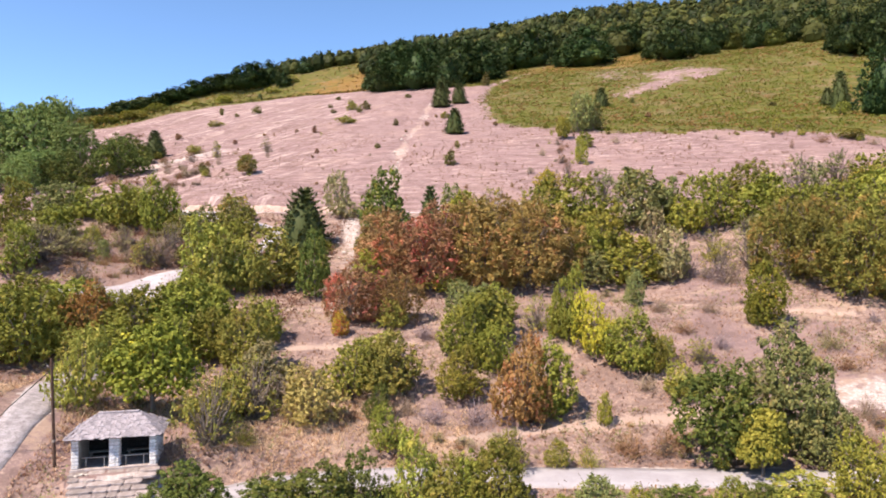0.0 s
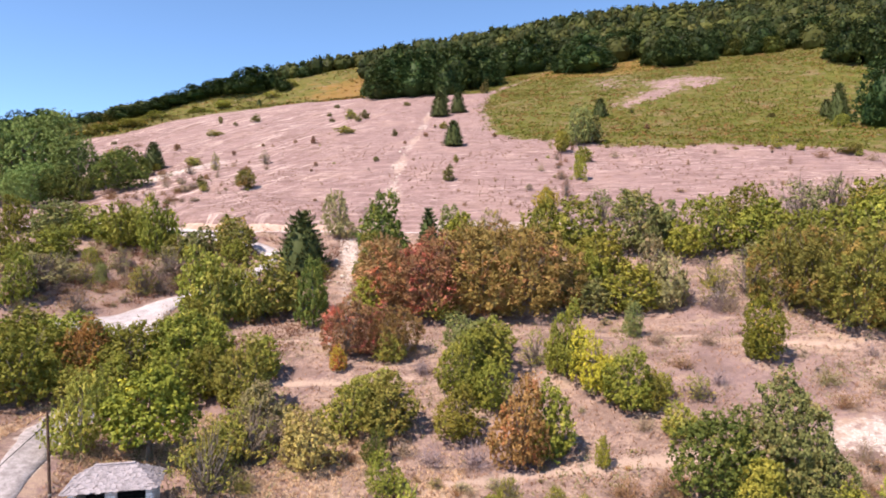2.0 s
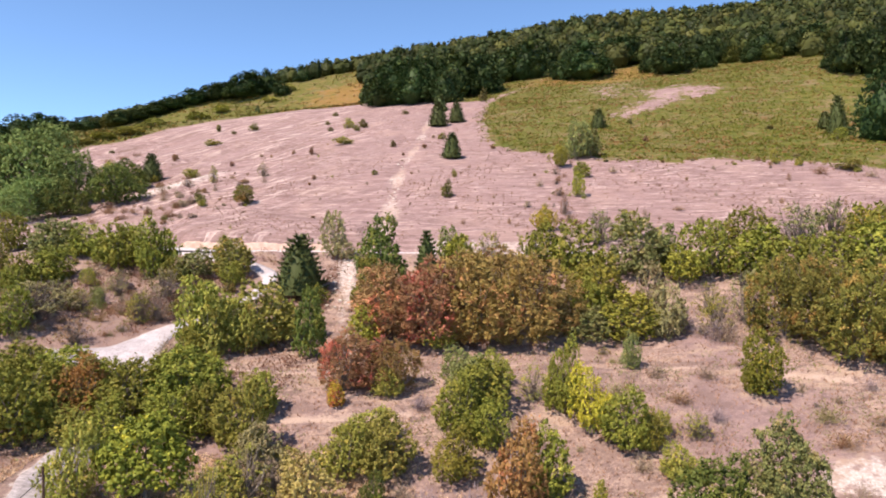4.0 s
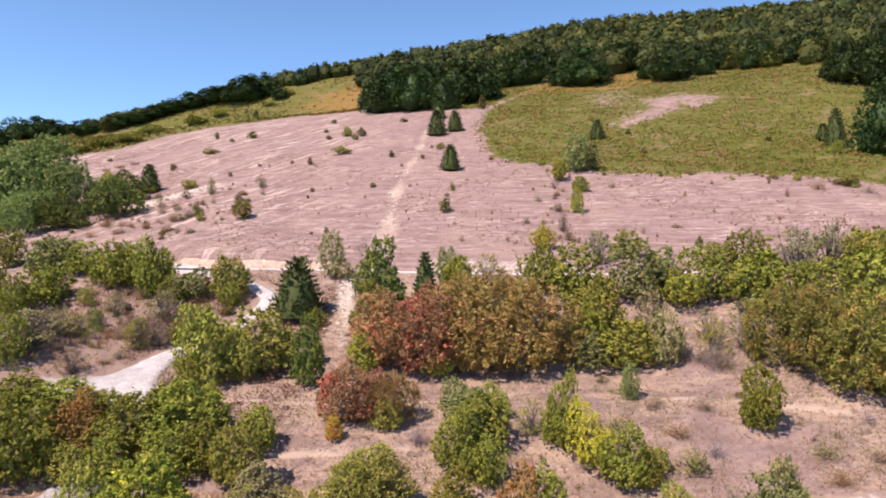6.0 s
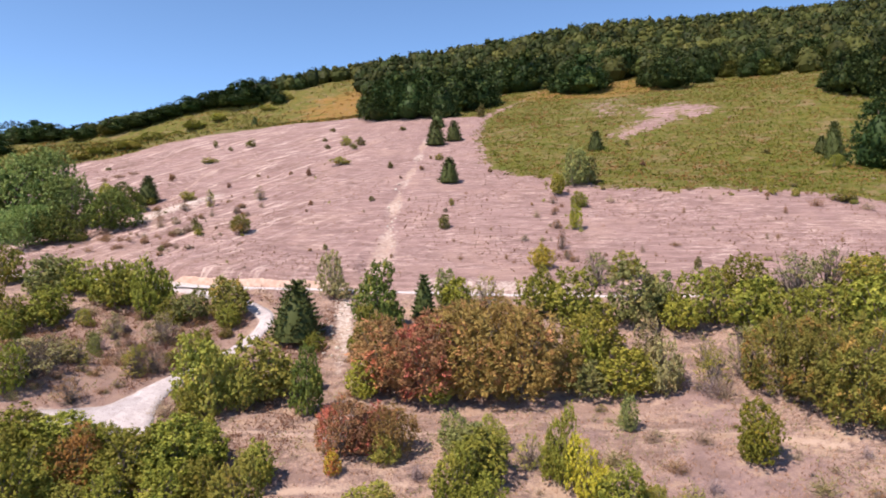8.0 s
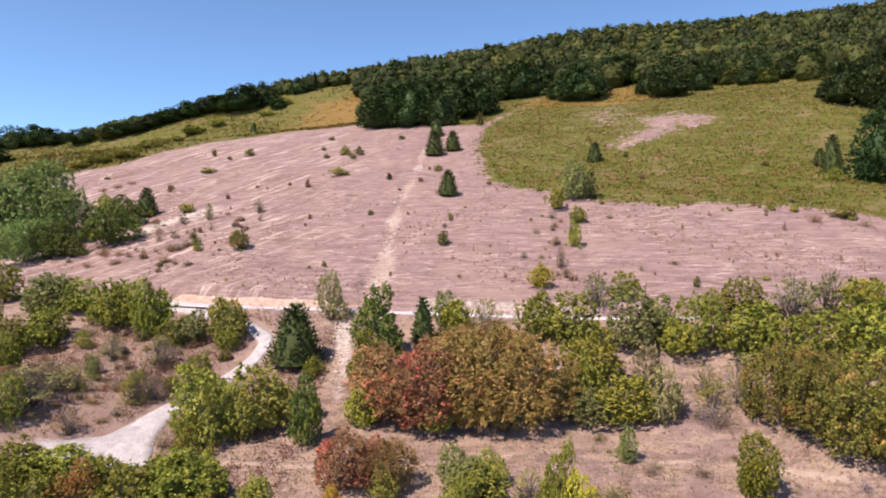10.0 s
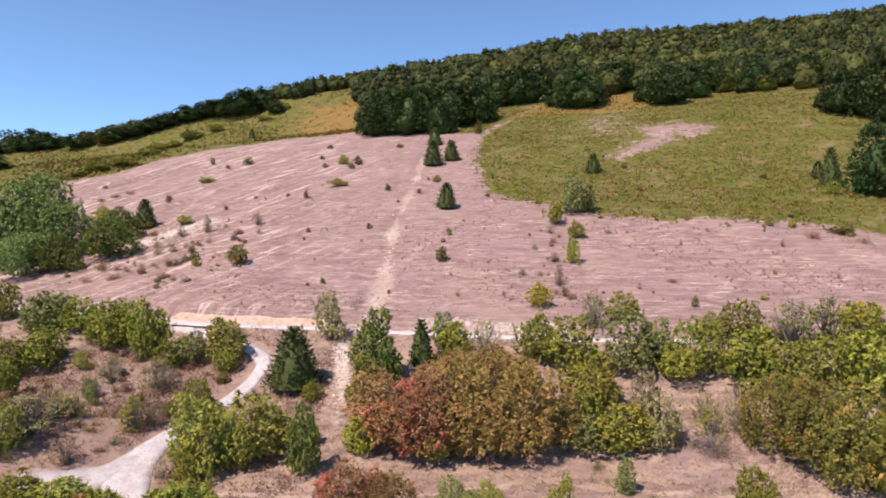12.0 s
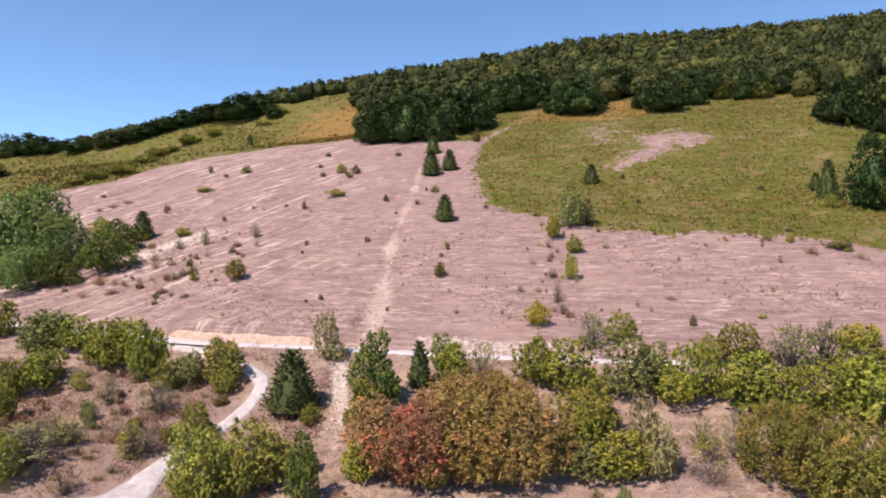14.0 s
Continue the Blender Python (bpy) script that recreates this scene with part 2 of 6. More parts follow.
GROUND = ground_material()
LEAVES = {
    "green": leaf_material("green", (0.078, 0.094, 0.018), (0.178, 0.180, 0.037), (0.215, 0.205, 0.046), 0.28, 0.25, 3.2, 1.25),
    "darkgreen": leaf_material("dark_green", (0.042, 0.060, 0.016), (0.098, 0.115, 0.030), (0.14, 0.14, 0.035), 0.25, 0.25, 3.2, 1.25),
    "greygreen": leaf_material("grey_green", (0.072, 0.090, 0.036), (0.145, 0.156, 0.062), (0.18, 0.168, 0.068), 0.3, 0.28, 3.2, 1.45),
    "olive": leaf_material("olive", (0.110, 0.120, 0.028), (0.205, 0.200, 0.052), (0.27, 0.225, 0.06), 0.28, 0.28, 3.2, 1.35),
    "greyolive": leaf_material("grey_olive", (0.125, 0.120, 0.064), (0.20, 0.185, 0.098), (0.22, 0.175, 0.11), 0.3),
    "oliveyellow": leaf_material("olive_yellow", (0.130, 0.146, 0.032), (0.235, 0.238, 0.056), (0.30, 0.265, 0.068), 0.30, 0.36, 3.2, 1.2),
    "yellowgreen": leaf_material("yellow_green", (0.14, 0.150, 0.028), (0.27, 0.245, 0.050), (0.12, 0.13, 0.028), 0.40, 0.34, 3.2, 1.15),
    "maple": leaf_material("maple", (0.062, 0.078, 0.013), (0.165, 0.168, 0.028), (0.42, 0.35, 0.05), 0.22, 0.25, 2.2, 1.3),
    "yellow": leaf_material("yellow", (0.20, 0.195, 0.028), (0.35, 0.30, 0.045), (0.11, 0.13, 0.028), 0.25, 0.25, 2.2, 1.3),
    "pale": leaf_material("pale_straw", (0.24, 0.225, 0.080), (0.36, 0.33, 0.115), (0.25, 0.20, 0.11), 0.3, 0.24, 3.2, 1.35),
    "red": leaf_material("red", (0.150, 0.098, 0.052), (0.25, 0.145, 0.085), (0.37, 0.130, 0.098), 0.34, 0.22, 2.6, 1.25),
    "russet": leaf_material("russet", (0.18, 0.110, 0.045), (0.27, 0.160, 0.07), (0.30, 0.125, 0.065), 0.3, 0.35, 3.2, 1.15),
    "autumn": leaf_material("autumn_brown", (0.120, 0.098, 0.036), (0.215, 0.150, 0.056), (0.25, 0.130, 0.072), 0.30, 0.22, 2.6, 1.42),
    "autumnolive": leaf_material("autumn_olive", (0.088, 0.092, 0.025), (0.165, 0.150, 0.042), (0.235, 0.150, 0.055), 0.34, 0.25, 2.4, 1.15),
    "rustgreen": leaf_material("rust_green", (0.20, 0.12, 0.04), (0.28, 0.17, 0.055), (0.14, 0.13, 0.04), 0.4),
    "yellowred": leaf_material("yellow_red", (0.29, 0.25, 0.035), (0.39, 0.32, 0.05), (0.36, 0.12, 0.06), 0.45),
    "pine": leaf_material("pine", (0.040, 0.056, 0.022), (0.080, 0.098, 0.036), (0.10, 0.115, 0.04), 0.2, 0.12, 3.2, 0.95),
    "dark": leaf_material("juniper", (0.080, 0.080, 0.028), (0.140, 0.135, 0.045), (0.18, 0.15, 0.06), 0.3, 0.15, 3.2, 1.0),
    "beech": leaf_material("beech", (0.015, 0.030, 0.011), (0.034, 0.055, 0.018), (0.056, 0.076, 0.022), 0.3, 0.1, 3.2, 1.12),
    "light": leaf_material("beech_light", (0.075, 0.088, 0.020), (0.130, 0.140, 0.032), (0.17, 0.15, 0.036), 0.3, 0.2, 3.2, 0.6),
    "poplar": leaf_material("poplar", (0.058, 0.092, 0.030), (0.125, 0.162, 0.058), (0.10, 0.13, 0.045), 0.35, 0.3, 3.2, 1.65),
    "rust": leaf_material("rust_brown", (0.17, 0.100, 0.07), (0.26, 0.155, 0.10), (0.16, 0.12, 0.06), 0.35, 0.2, 3.2, 1.0),
    "grey": leaf_material("grey_twig", (0.19, 0.15, 0.125), (0.29, 0.23, 0.20), (0.21, 0.18, 0.10), 0.25, 0.0, lift=1.05),
    "violet": leaf_material("violet_twig", (0.150, 0.122, 0.150), (0.24, 0.20, 0.245), (0.22, 0.165, 0.16), 0.25, 0.0, lift=1.1),
    "bracken": leaf_material("bracken", (0.085, 0.118, 0.017), (0.165, 0.165, 0.030), (0.225, 0.135, 0.058), 0.46, 0.3, 0.2, 0.86, "island"),
    "bracken_brown": leaf_material("bracken_brown", (0.095, 0.100, 0.026), (0.155, 0.128, 0.038), (0.27, 0.150, 0.048), 0.36, 0.45, 0.12, 0.76, "island"),
    "bracken_gold": leaf_material("bracken_gold", (0.20, 0.132, 0.036), (0.31, 0.182, 0.05), (0.17, 0.13, 0.045), 0.4, 0.45, 0.12, 0.75, "island"),
    "wood": leaf_material("far_wood", (0.019, 0.034, 0.011), (0.036, 0.053, 0.016), (0.085, 0.092, 0.026), 0.06, 0.1, 0.06, 0.78, "tree"),
    "gold_straw": leaf_material("gold_straw", (0.32, 0.24, 0.195), (0.47, 0.365, 0.30), (0.27, 0.195, 0.155), 0.3, 0.35, 0.4, 1.25, "island"),
    "straw": leaf_material("straw", (0.28, 0.185, 0.145), (0.42, 0.285, 0.215), (0.23, 0.145, 0.125), 0.35, 0.25, 0.4, 0.92, "island"),
}
BARK = rough_material("bark", (0.16, 0.125, 0.10), (0.27, 0.22, 0.185), 2.0)
STONE = rough_material("limestone", (0.58, 0.55, 0.53), (0.78, 0.75, 0.72), 2.5, 0.5)
SLATE = rough_material("stone_slate", (0.24, 0.208, 0.22), (0.375, 0.335, 0.345), 2.0, 0.6, 0.9, (0.12, 0.105, 0.105))
# near-black stone: the open interior's shade is put into the colour
SHADE_STONE = rough_material("shade_dark_stone", (0.022, 0.02, 0.019), (0.04, 0.037, 0.035), 3.0)
MORTAR = rough_material("mortar", (0.38, 0.34, 0.29), (0.48, 0.44, 0.38), 4.0)
WOOD = rough_material("dark_timber", (0.055, 0.034, 0.025), (0.10, 0.062, 0.045), 3.0)
PALE_WOOD = rough_material("grey_timber", (0.24, 0.21, 0.18), (0.34, 0.30, 0.26), 4.0)
ROAD = rough_material("worn_concrete", (0.41, 0.373, 0.385), (0.49, 0.453, 0.466), 0.5, 0.25, 0.9, (0.32, 0.27, 0.23))
GRAVEL = rough_material("gravel_lane", (0.37, 0.325, 0.328), (0.47, 0.42, 0.428), 0.7, 0.9, 0.95, (0.19, 0.15, 0.135), 0.75)
ROCK = rough_material("pale_rock", (0.46, 0.39, 0.33), (0.62, 0.55, 0.48), 1.5, 0.6)
CABLE = rough_material("cable", (0.03, 0.03, 0.03), (0.05, 0.05, 0.05), 5.0)
CERAMIC = rough_material("insulator", (0.35, 0.30, 0.26), (0.45, 0.40, 0.36), 5.0, 0.1, 0.3)

# ---- the lie of the land ----
# Heights along the view's middle line, its sideways lean and its hollow, at these distances ahead.
AHEAD = np.array([-70, 0, 36, 48, 59, 71, 86, 105, 128, 160, 205, 263, 343, 457, 605, 800, 1400], float)
HEIGHT = np.array([-10.4, -6.8, -3.1, 0.0, 2.7, 8.0, 10.5, 18.1, 25.2, 37.5, 51.7, 72.2, 97.9, 128.9, 186.3, 127.2, 2.9])
LEANING = np.array([0.0, 0.0, 1.7, -3.6, -1.0, 1.1, -0.1, 9.5, 8.0, 13.7, 18.7, 28.8, 34.3, 90.2, 85.2, 93.6, 7.3])
HOLLOW = np.array([0.0, -0.1, 2.1, 11.9, 6.6, -0.0, 14.1, 4.6, -0.1, -4.9, -7.4, 12.4, 15.1, -10.2, -41.8, -62.6, -4.9])


def knots(values, y):
    """Smooth curve through the values at AHEAD."""
    y = np.clip(y, AHEAD[0], AHEAD[-1])
    n = len(AHEAD)
    i = np.clip(np.searchsorted(AHEAD, y) - 1, 0, n - 2)
    a, b = np.maximum(i - 1, 0), np.minimum(i + 2, n - 1)
    h = AHEAD[i + 1] - AHEAD[i]
    s = (y - AHEAD[i]) / h
    m0 = (values[i + 1] - values[a]) / (AHEAD[i + 1] - AHEAD[a])
    m1 = (values[b] - values[i]) / (AHEAD[b] - AHEAD[i])
    return ((2 * s**3 - 3 * s**2 + 1) * values[i] + (s**3 - 2 * s**2 + s) * h * m0
            + (3 * s**2 - 2 * s**3) * values[i + 1] + (s**3 - s**2) * h * m1)


def step(a, b, v):
    t = np.clip((v - a) / (b - a), 0, 1)
    return t * t * (3 - 2 * t)


def land(x, y):
    u = np.clip(x / np.maximum(70, y), -1.1, 1.1)
    return knots(HEIGHT, y) + knots(LEANING, y) * u + knots(HOLLOW, y) * u * u - 7.0 * step(0.2, 0.75, -u) * step(220, 290, y) * (1 - 1.5 * step(0.48, 0.66, -u) * step(400, 520, y)) + 5.5 * np.exp(-((u - 0.23) / 0.1) ** 2) * step(450, 590, y)


def smooth_line(points, gap=1.0):
    """Points every gap metres on a smooth curve through the given ones."""
    p = np.array(points, float)
    p = np.vstack([2 * p[0] - p[1], p, 2 * p[-1] - p[-2]])
    out = []
    for i in range(1, len(p) - 2):
        k = max(2, int(np.linalg.norm(p[i + 1] - p[i]) / gap))
        s = (np.arange(k) / k)[:, None]
        out.append(0.5 * (2 * p[i] + (p[i + 1] - p[i - 1]) * s + (2 * p[i - 1] - 5 * p[i] + 4 * p[i + 1] - p[i + 2]) * s**2
                          + (3 * p[i] - p[i - 1] - 3 * p[i + 1] + p[i + 2]) * s**3))
    return np.vstack([*out, p[-2:-1]])


def evened(line, reach=6):
    """The land's height along a line, evened out as a road builder would."""
    z = land(line[:, 0], line[:, 1])
    k = np.ones(2 * reach + 1) / (2 * reach + 1)
    return np.convolve(np.pad(z, reach, mode="edge"), k, "valid")


def near_line(x, y, line, box=14.0):
    """Distance to a line, the nearest point's index, and the side (left of it is positive)."""
    d, k = np.full(x.shape, 1e3), np.zeros(x.shape, int)
    inside = ((x > line[:, 0].min() - box) & (x < line[:, 0].max() + box) & (y > line[:, 1].min() - box) & (y < line[:, 1].max() + box))
    ids = np.nonzero(inside)[0]
    for part_ids in np.array_split(ids, max(1, len(ids) // 20000)):
        if len(part_ids):
            q = (x[part_ids, None] - line[None, :, 0]) ** 2 + (y[part_ids, None] - line[None, :, 1]) ** 2
            k[part_ids] = q.argmin(1)
            d[part_ids] = np.sqrt(q.min(1))
    way = np.gradient(line, axis=0)
    side = way[k, 0] * (y - line[k, 1]) - way[k, 1] * (x - line[k, 0])
    return d, k, side


UPPER = smooth_line([(-130, 160), (-91, 146.5), (-69, 138), (-50, 131), (-33, 126.6), (-17, 123.2), (-5.5, 120), (10, 115.5), (27, 110), (39, 106.3), (52, 103), (64, 99), (90, 92)])
LANE = smooth_line([(-52, 131), (-43, 126), (-36.5, 122), (-31.2, 118), (-27.6, 112.8), (-28, 106), (-30, 100.5), (-32, 93.6), (-33.9, 86), (-34.2, 79.5), (-32.3, 73), (-32, 65), (-32.2, 57), (-30.2, 50.5), (-29.8, 45), (-31, 38)])
SPUR = smooth_line([(-34.4, 83), (-36.5, 79.6), (-40, 78), (-44.6, 77.2)])
LOWER = smooth_line([(-60, 22), (-40, 31), (-24, 40.2), (-15, 44.6), (-10, 46.7), (-3, 48), (6.6, 48.6), (12.5, 48.6), (20.3, 48.2), (26, 47.4), (34, 46.4), (60, 42), (100, 36)])
LEG = smooth_line([(-35.5, 80.5), (-34.6, 77.5), (-33.2, 74), (-32, 69)])
ROADS = [(UPPER, 1.9, evened(UPPER, 8)), (LANE, 2.0, None), (SPUR, 1.6, None), (LEG, 2.0, None), (LOWER, 2.0, evened(LOWER, 10))]
GULLY = smooth_line([(-11.5, 124.5), (-10.6, 142), (-10.3, 179), (-6.8, 228), (-1.3, 296)], 2.0)
TRACKS = [smooth_line(p) for p in (
    [(-24, 77.4), (-19, 77.1), (-13, 76.8), (-8, 76.6), (-3, 77.1), (1.2, 78.7), (12.4, 80.6), (20.8, 77.6), (32.6, 75.6), (43, 72.4)],
    [(0.7, 53.7), (3, 54), (7.5, 55.1), (13.6, 56.3), (19.8, 56.9), (26, 58)],
    [(-10.6, 69.1), (-8.1, 71.9), (-4.7, 74)],
    [(-16.3, 67.2), (-9.8, 67.6), (-3.2, 68)],
    [(23.1, 80), (28.4, 85.4), (32.5, 88)],
    [(-64.3, 143.2), (-62.2, 153.5), (-56.7, 159), (-44, 166)],
    [(-82, 160), (-66, 158), (-50, 150)],
    [(-131, 261), (-99, 277), (-70, 294.6), (-52, 303.8)],
    [(-72, 182), (-60.5, 201), (-39, 227), (-30, 244)],
    [(-42, 147), (-26, 153.6), (-10, 159)],
    [(-94, 163.5), (-85, 173), (-62, 159)],
    [(-84.1, 186.8), (-82.9, 199.2), (-76.3, 208.7), (-68.9, 218.4), (-63.2, 228.7), (-56.3, 238.4)],
    [(-79.6, 208.5), (-79.4, 232.6), (-73.9, 245.5), (-69.4, 258.3)],
    [(-72.8, 164.9), (-71.9, 174.6), (-68.9, 180.6)],
    [(-38.0, 187.0), (-44.1, 181.1), (-51.1, 179.7), (-58.8, 176.8)],
    [(-63, 165), (-58, 184), (-49, 203)],
    [(-8, 136.7), (9, 138), (21, 137.6)],
    [(30.6, 143.8), (54, 138), (90, 137)],
    [(33, 155), (58, 147), (94, 144)])]
SCARPS = [(smooth_line(p, 2.0), h) for p, h in (
    ([(-140, 262), (-133.3, 266.8), (-123.2, 272.5), (-112.8, 282.8), (-104, 292)], 2.2),
    ([(-95.4, 219), (-86, 226.8), (-73.1, 245), (-63.6, 262.8)], 1.0),
    ([(-76.5, 215.5), (-66.7, 223.5), (-56.6, 234.2), (-48, 246)], 0.9),
    ([(-73, 152.2), (-72.1, 172), (-69.1, 194.8), (-58.6, 205.5)], 0.8),
    ([(-44, 190), (-30, 197), (-16, 200)], 0.5), ([(18, 178), (40, 160), (62, 152)], 0.6))]
PAD = (-21.95, 46.9)  # the shelter's floor
PAD_Z = 1.72


def ground_z(x, y):
    x, y = np.atleast_1d(np.asarray(x, float)), np.atleast_1d(np.asarray(y, float))
    z = land(x, y)
    near = step(20, 45, y) * (1 - step(300, 420, y))
    z = z + near * (0.22 * np.sin(x * 0.31 + 1.3 * np.sin(y * 0.17)) * np.sin(y * 0.27 + 0.6) + 0.12 * np.sin(x * 0.83 + y * 0.41) * np.sin(y * 0.71 - x * 0.2))
    z = z + step(125, 150, y) * (1 - step(300, 400, y)) * 0.5 * np.sin(x * 0.11 + 0.8 * np.sin(y * 0.05)) * np.sin(y * 0.09)
    d, k, _ = near_line(x, y, GULLY, 10)
    z = z - (0.45 + 0.2 * np.sin(y * 0.5)) * np.exp(-((d + 0.6 * np.sin(y * 0.37)) / 1.6) ** 2) * step(130, 142, y)
    for line in TRACKS:
        d, k, _ = near_line(x, y, line, 6)
        z = z - 0.15 * np.exp(-(d / 0.6) ** 2)
    for line, high in SCARPS:
        d, k, side = near_line(x, y, line, 12)
        end = np.minimum(step(0, 6, k), step(0, 6, len(line) - 1 - k))
        z = z + high * end * np.where(side > 0, 0.5, -0.5) * np.exp(-d / 5.0)
    d, k, side = near_line(x, y, UPPER, 30)
    up = np.where(side > 0, 1.0, 0.0)
    bank = np.where(x < -14, 1.7, 0.7) * step(-58, -50, x) * (1 - step(34, 60, x))
    z = z + up * bank * step(2.9, 4.3, d) * (1 - step(5, 24, d))
    for line, half, zr in ROADS:
        d, k, side = near_line(x, y, line, 14)
        w = 1 - step(half + 0.2, half + 2.2, d)
        z = z * (1 - w) + ((land(x, y) if zr is None else zr[k]) - 0.06) * w
    w = 1 - step(3.2, 5.0, np.hypot(x - PAD[0], y - PAD[1]))
    return z * (1 - w) + (PAD_Z - 0.12) * w


def z_at(x, y):
    return float(ground_z(x, y)[0])


def in_field(x, y, corners, soft):
    """How far inside a field (0 to 1), with a soft edge."""
    inside, best = np.zeros(x.shape, bool), np.full(x.shape, 1e9)
    for (ax, ay), (bx, by) in zip(corners, corners[1:] + corners[:1]):
        cross = ((ay > y) != (by > y)) & (x < (bx - ax) * (y - ay) / (by - ay + 1e-9) + ax)
        inside ^= cross
        t = np.clip(((x - ax) * (bx - ax) + (y - ay) * (by - ay)) / ((bx - ax) ** 2 + (by - ay) ** 2), 0, 1)
        best = np.minimum(best, np.hypot(x - ax - t * (bx - ax), y - ay - t * (by - ay)))
    return step(-soft, soft, np.where(inside, best, -best))


FERN_RIGHT = [(54.0, 374.0), (33.0, 327.0), (20.8, 294.3), (15.2, 259.5), (15.3, 235.4),  (15.3, 208), (29.6, 191), (41, 174), (58, 166), (74, 163), (86, 160), (93.5, 156), (99, 150), (200, 140), (260, 420), (60, 440)]
FERN_UP = [(5.5, 391.8), (7.5, 312.5), (18.6, 305.1), (35.0, 335.9), (52.4, 367.8), (59.7, 407.8), (41.6, 466.7), (22.5, 465.3)]
FERN_LEFT = [(-320, 250), (-173, 278), (-136, 294), (-99, 328), (-58, 340), (-38, 352), (20, 300), (24, 330), (30, 480), (-80, 600), (-420, 600)]
FERN_GOLD = [(-108, 470), (-92, 520), (-30, 530), (-36, 344), (-52, 342), (-80, 400)]
BARE_PATCH = [(59.1, 228.1), (63.5, 240.3), (75.2, 254.8), (76.4, 270.9), (93.7, 273.4), (101.8, 254.2), (98.8, 245.2), (84.0, 245.0), (70.0, 232.6)]
THIN_PATCH = [(62.1, 317.0), (76.5, 334.8), (86.0, 307.6), (76.1, 266.0), (62.9, 265.6), (57.6, 282.1)]
ROCKY = [(-84, 187), (-77, 202), (-65, 211), (-61, 205), (-71, 187), (-77, 177)]
SCREE = [(31, 58.2), (34.2, 61), (48, 61), (46, 55), (35.6, 54.5), (32, 56)]
ERODED = [(-19, 120.5), (-13.5, 118.5), (-11.5, 103), (-12.5, 92), (-14, 92), (-16, 106)]


def ground_sheet():
    def run(parts):
        out = [parts[0][0]]
        for a, b, s0, s1 in parts:
            v, s = a, s0
            while v < b - 1e-6:
                s = s0 + (s1 - s0) * (v - a) / (b - a)
                v = min(b, v + s)
                out.append(v)
        return np.array(out)
    half = run([(0, 60, 1.0, 1.0), (60, 140, 1.1, 2.2), (140, 420, 3, 14), (420, 2600, 25, 250)])
    xs = np.concatenate([-half[:0:-1], half])
    ys = np.concatenate([run([(-1500, -60, 200, 20), (-60, 34, 8, 1.0), (34, 135, 0.75, 0.8), (135, 300, 0.9, 2.2), (300, 620, 4, 8), (620, 3500, 10, 200)])])
    X, Y = np.meshgrid(xs, ys)
    x, y = X.ravel(), Y.ravel()
    z = ground_z(x, y)
    nx, ny = len(xs), len(ys)
    me = bpy.data.meshes.new("ground")
    i = (np.arange(ny - 1)[:, None] * nx + np.arange(nx - 1)[None, :]).ravel()
    quads = np.stack([i, i + 1, i + nx + 1, i + nx], 1)
    fill_mesh(me, np.stack([x, y, z], 1), quads)
    me.polygons.foreach_set("use_smooth", np.ones(len(quads), bool))
    d_up, k_up, side = near_line(x, y, UPPER, 400)
    zone, wear = np.ones((len(x), 4)), np.ones((len(x), 4))
    zone[:, 0] = np.where(side > 0, step(1, 4, d_up), 0) * step(90, 100, y)
    fern = np.maximum(np.maximum(in_field(x, y, FERN_RIGHT, 4.0), in_field(x, y, FERN_UP, 4.0)), in_field(x, y, FERN_LEFT, 3.0)) * (1 - 0.72 * in_field(x, y, BARE_PATCH, 9.0)) * (1 - 0.4 * in_field(x, y, THIN_PATCH, 8.0))
    zone[:, 1] = fern
    pale = 0.62 * in_field(x, y, SCREE, 2.2) + 0.62 * in_field(x, y, ERODED, 2.0) + 0.68 * in_field(x, y, ROCKY, 6.0)
    d, k, _ = near_line(x, y, GULLY, 10)
    pale = np.maximum(pale, (0.50 + 0.07 * np.sin(y * 0.3)) * np.exp(-((d + 0.8 * np.sin(y * 0.21)) / (2.3 + 1.9 * (1 - step(135, 190, y)))) ** 2))
    bank = (side > 0) * step(2.1, 2.5, d_up) * (1 - step(3.2, 3.7, d_up)) * step(-58, -50, x) * (1 - step(30, 44, x))
    sand = 0.35 * bank
    pale = np.maximum(pale, 0.3 * bank)
    pale = np.maximum(pale, 0.55 * (side > 0) * (1 - step(4, 9, d_up)) * step(-12, 0, x) * (1 - step(20, 34, x)))
    for line, hw, zr in ROADS:
        d, k, _ = near_line(x, y, line, 8)
        pale = np.maximum(pale, 0.75 * (1 - step(0.0, 0.6, d - hw + (0.8 * (1 - step(48, 62, y) + step(80, 92, y)) if line is LANE else 0))))
    zone[:, 2] = pale
    fern_edge = [(34, 353), (60, 411), (103, 383), (133, 356), (116, 319), (85, 326), (52, 337)]
    wear[:, 0] = 0.85 * in_field(x, y, fern_edge, 12.0) + 0.75 * in_field(x, y, FERN_GOLD, 45.0) + 0.22 * in_field(x, y, FERN_LEFT, 8.0)
    track = np.zeros(len(x))
    for n, line in enumerate(TRACKS):
        d, k, _ = near_line(x, y, line, 6)
        track = np.maximum(track, np.exp(-(d / (1.1 if n == 1 else 0.6)) ** 2) * (0.8 if 10 < n < 15 else 0.55 if n > 4 else 0.9))
    d, k, _ = near_line(x, y, GULLY, 10)
    track = np.maximum(track, 0.56 * np.exp(-((d + 0.9 * np.sin(y * 0.17)) / (1.5 + 1.6 * (1 - step(135, 190, y)))) ** 2) * (1 - step(250, 300, y)))
    wear[:, 1] = np.maximum(track, sand)
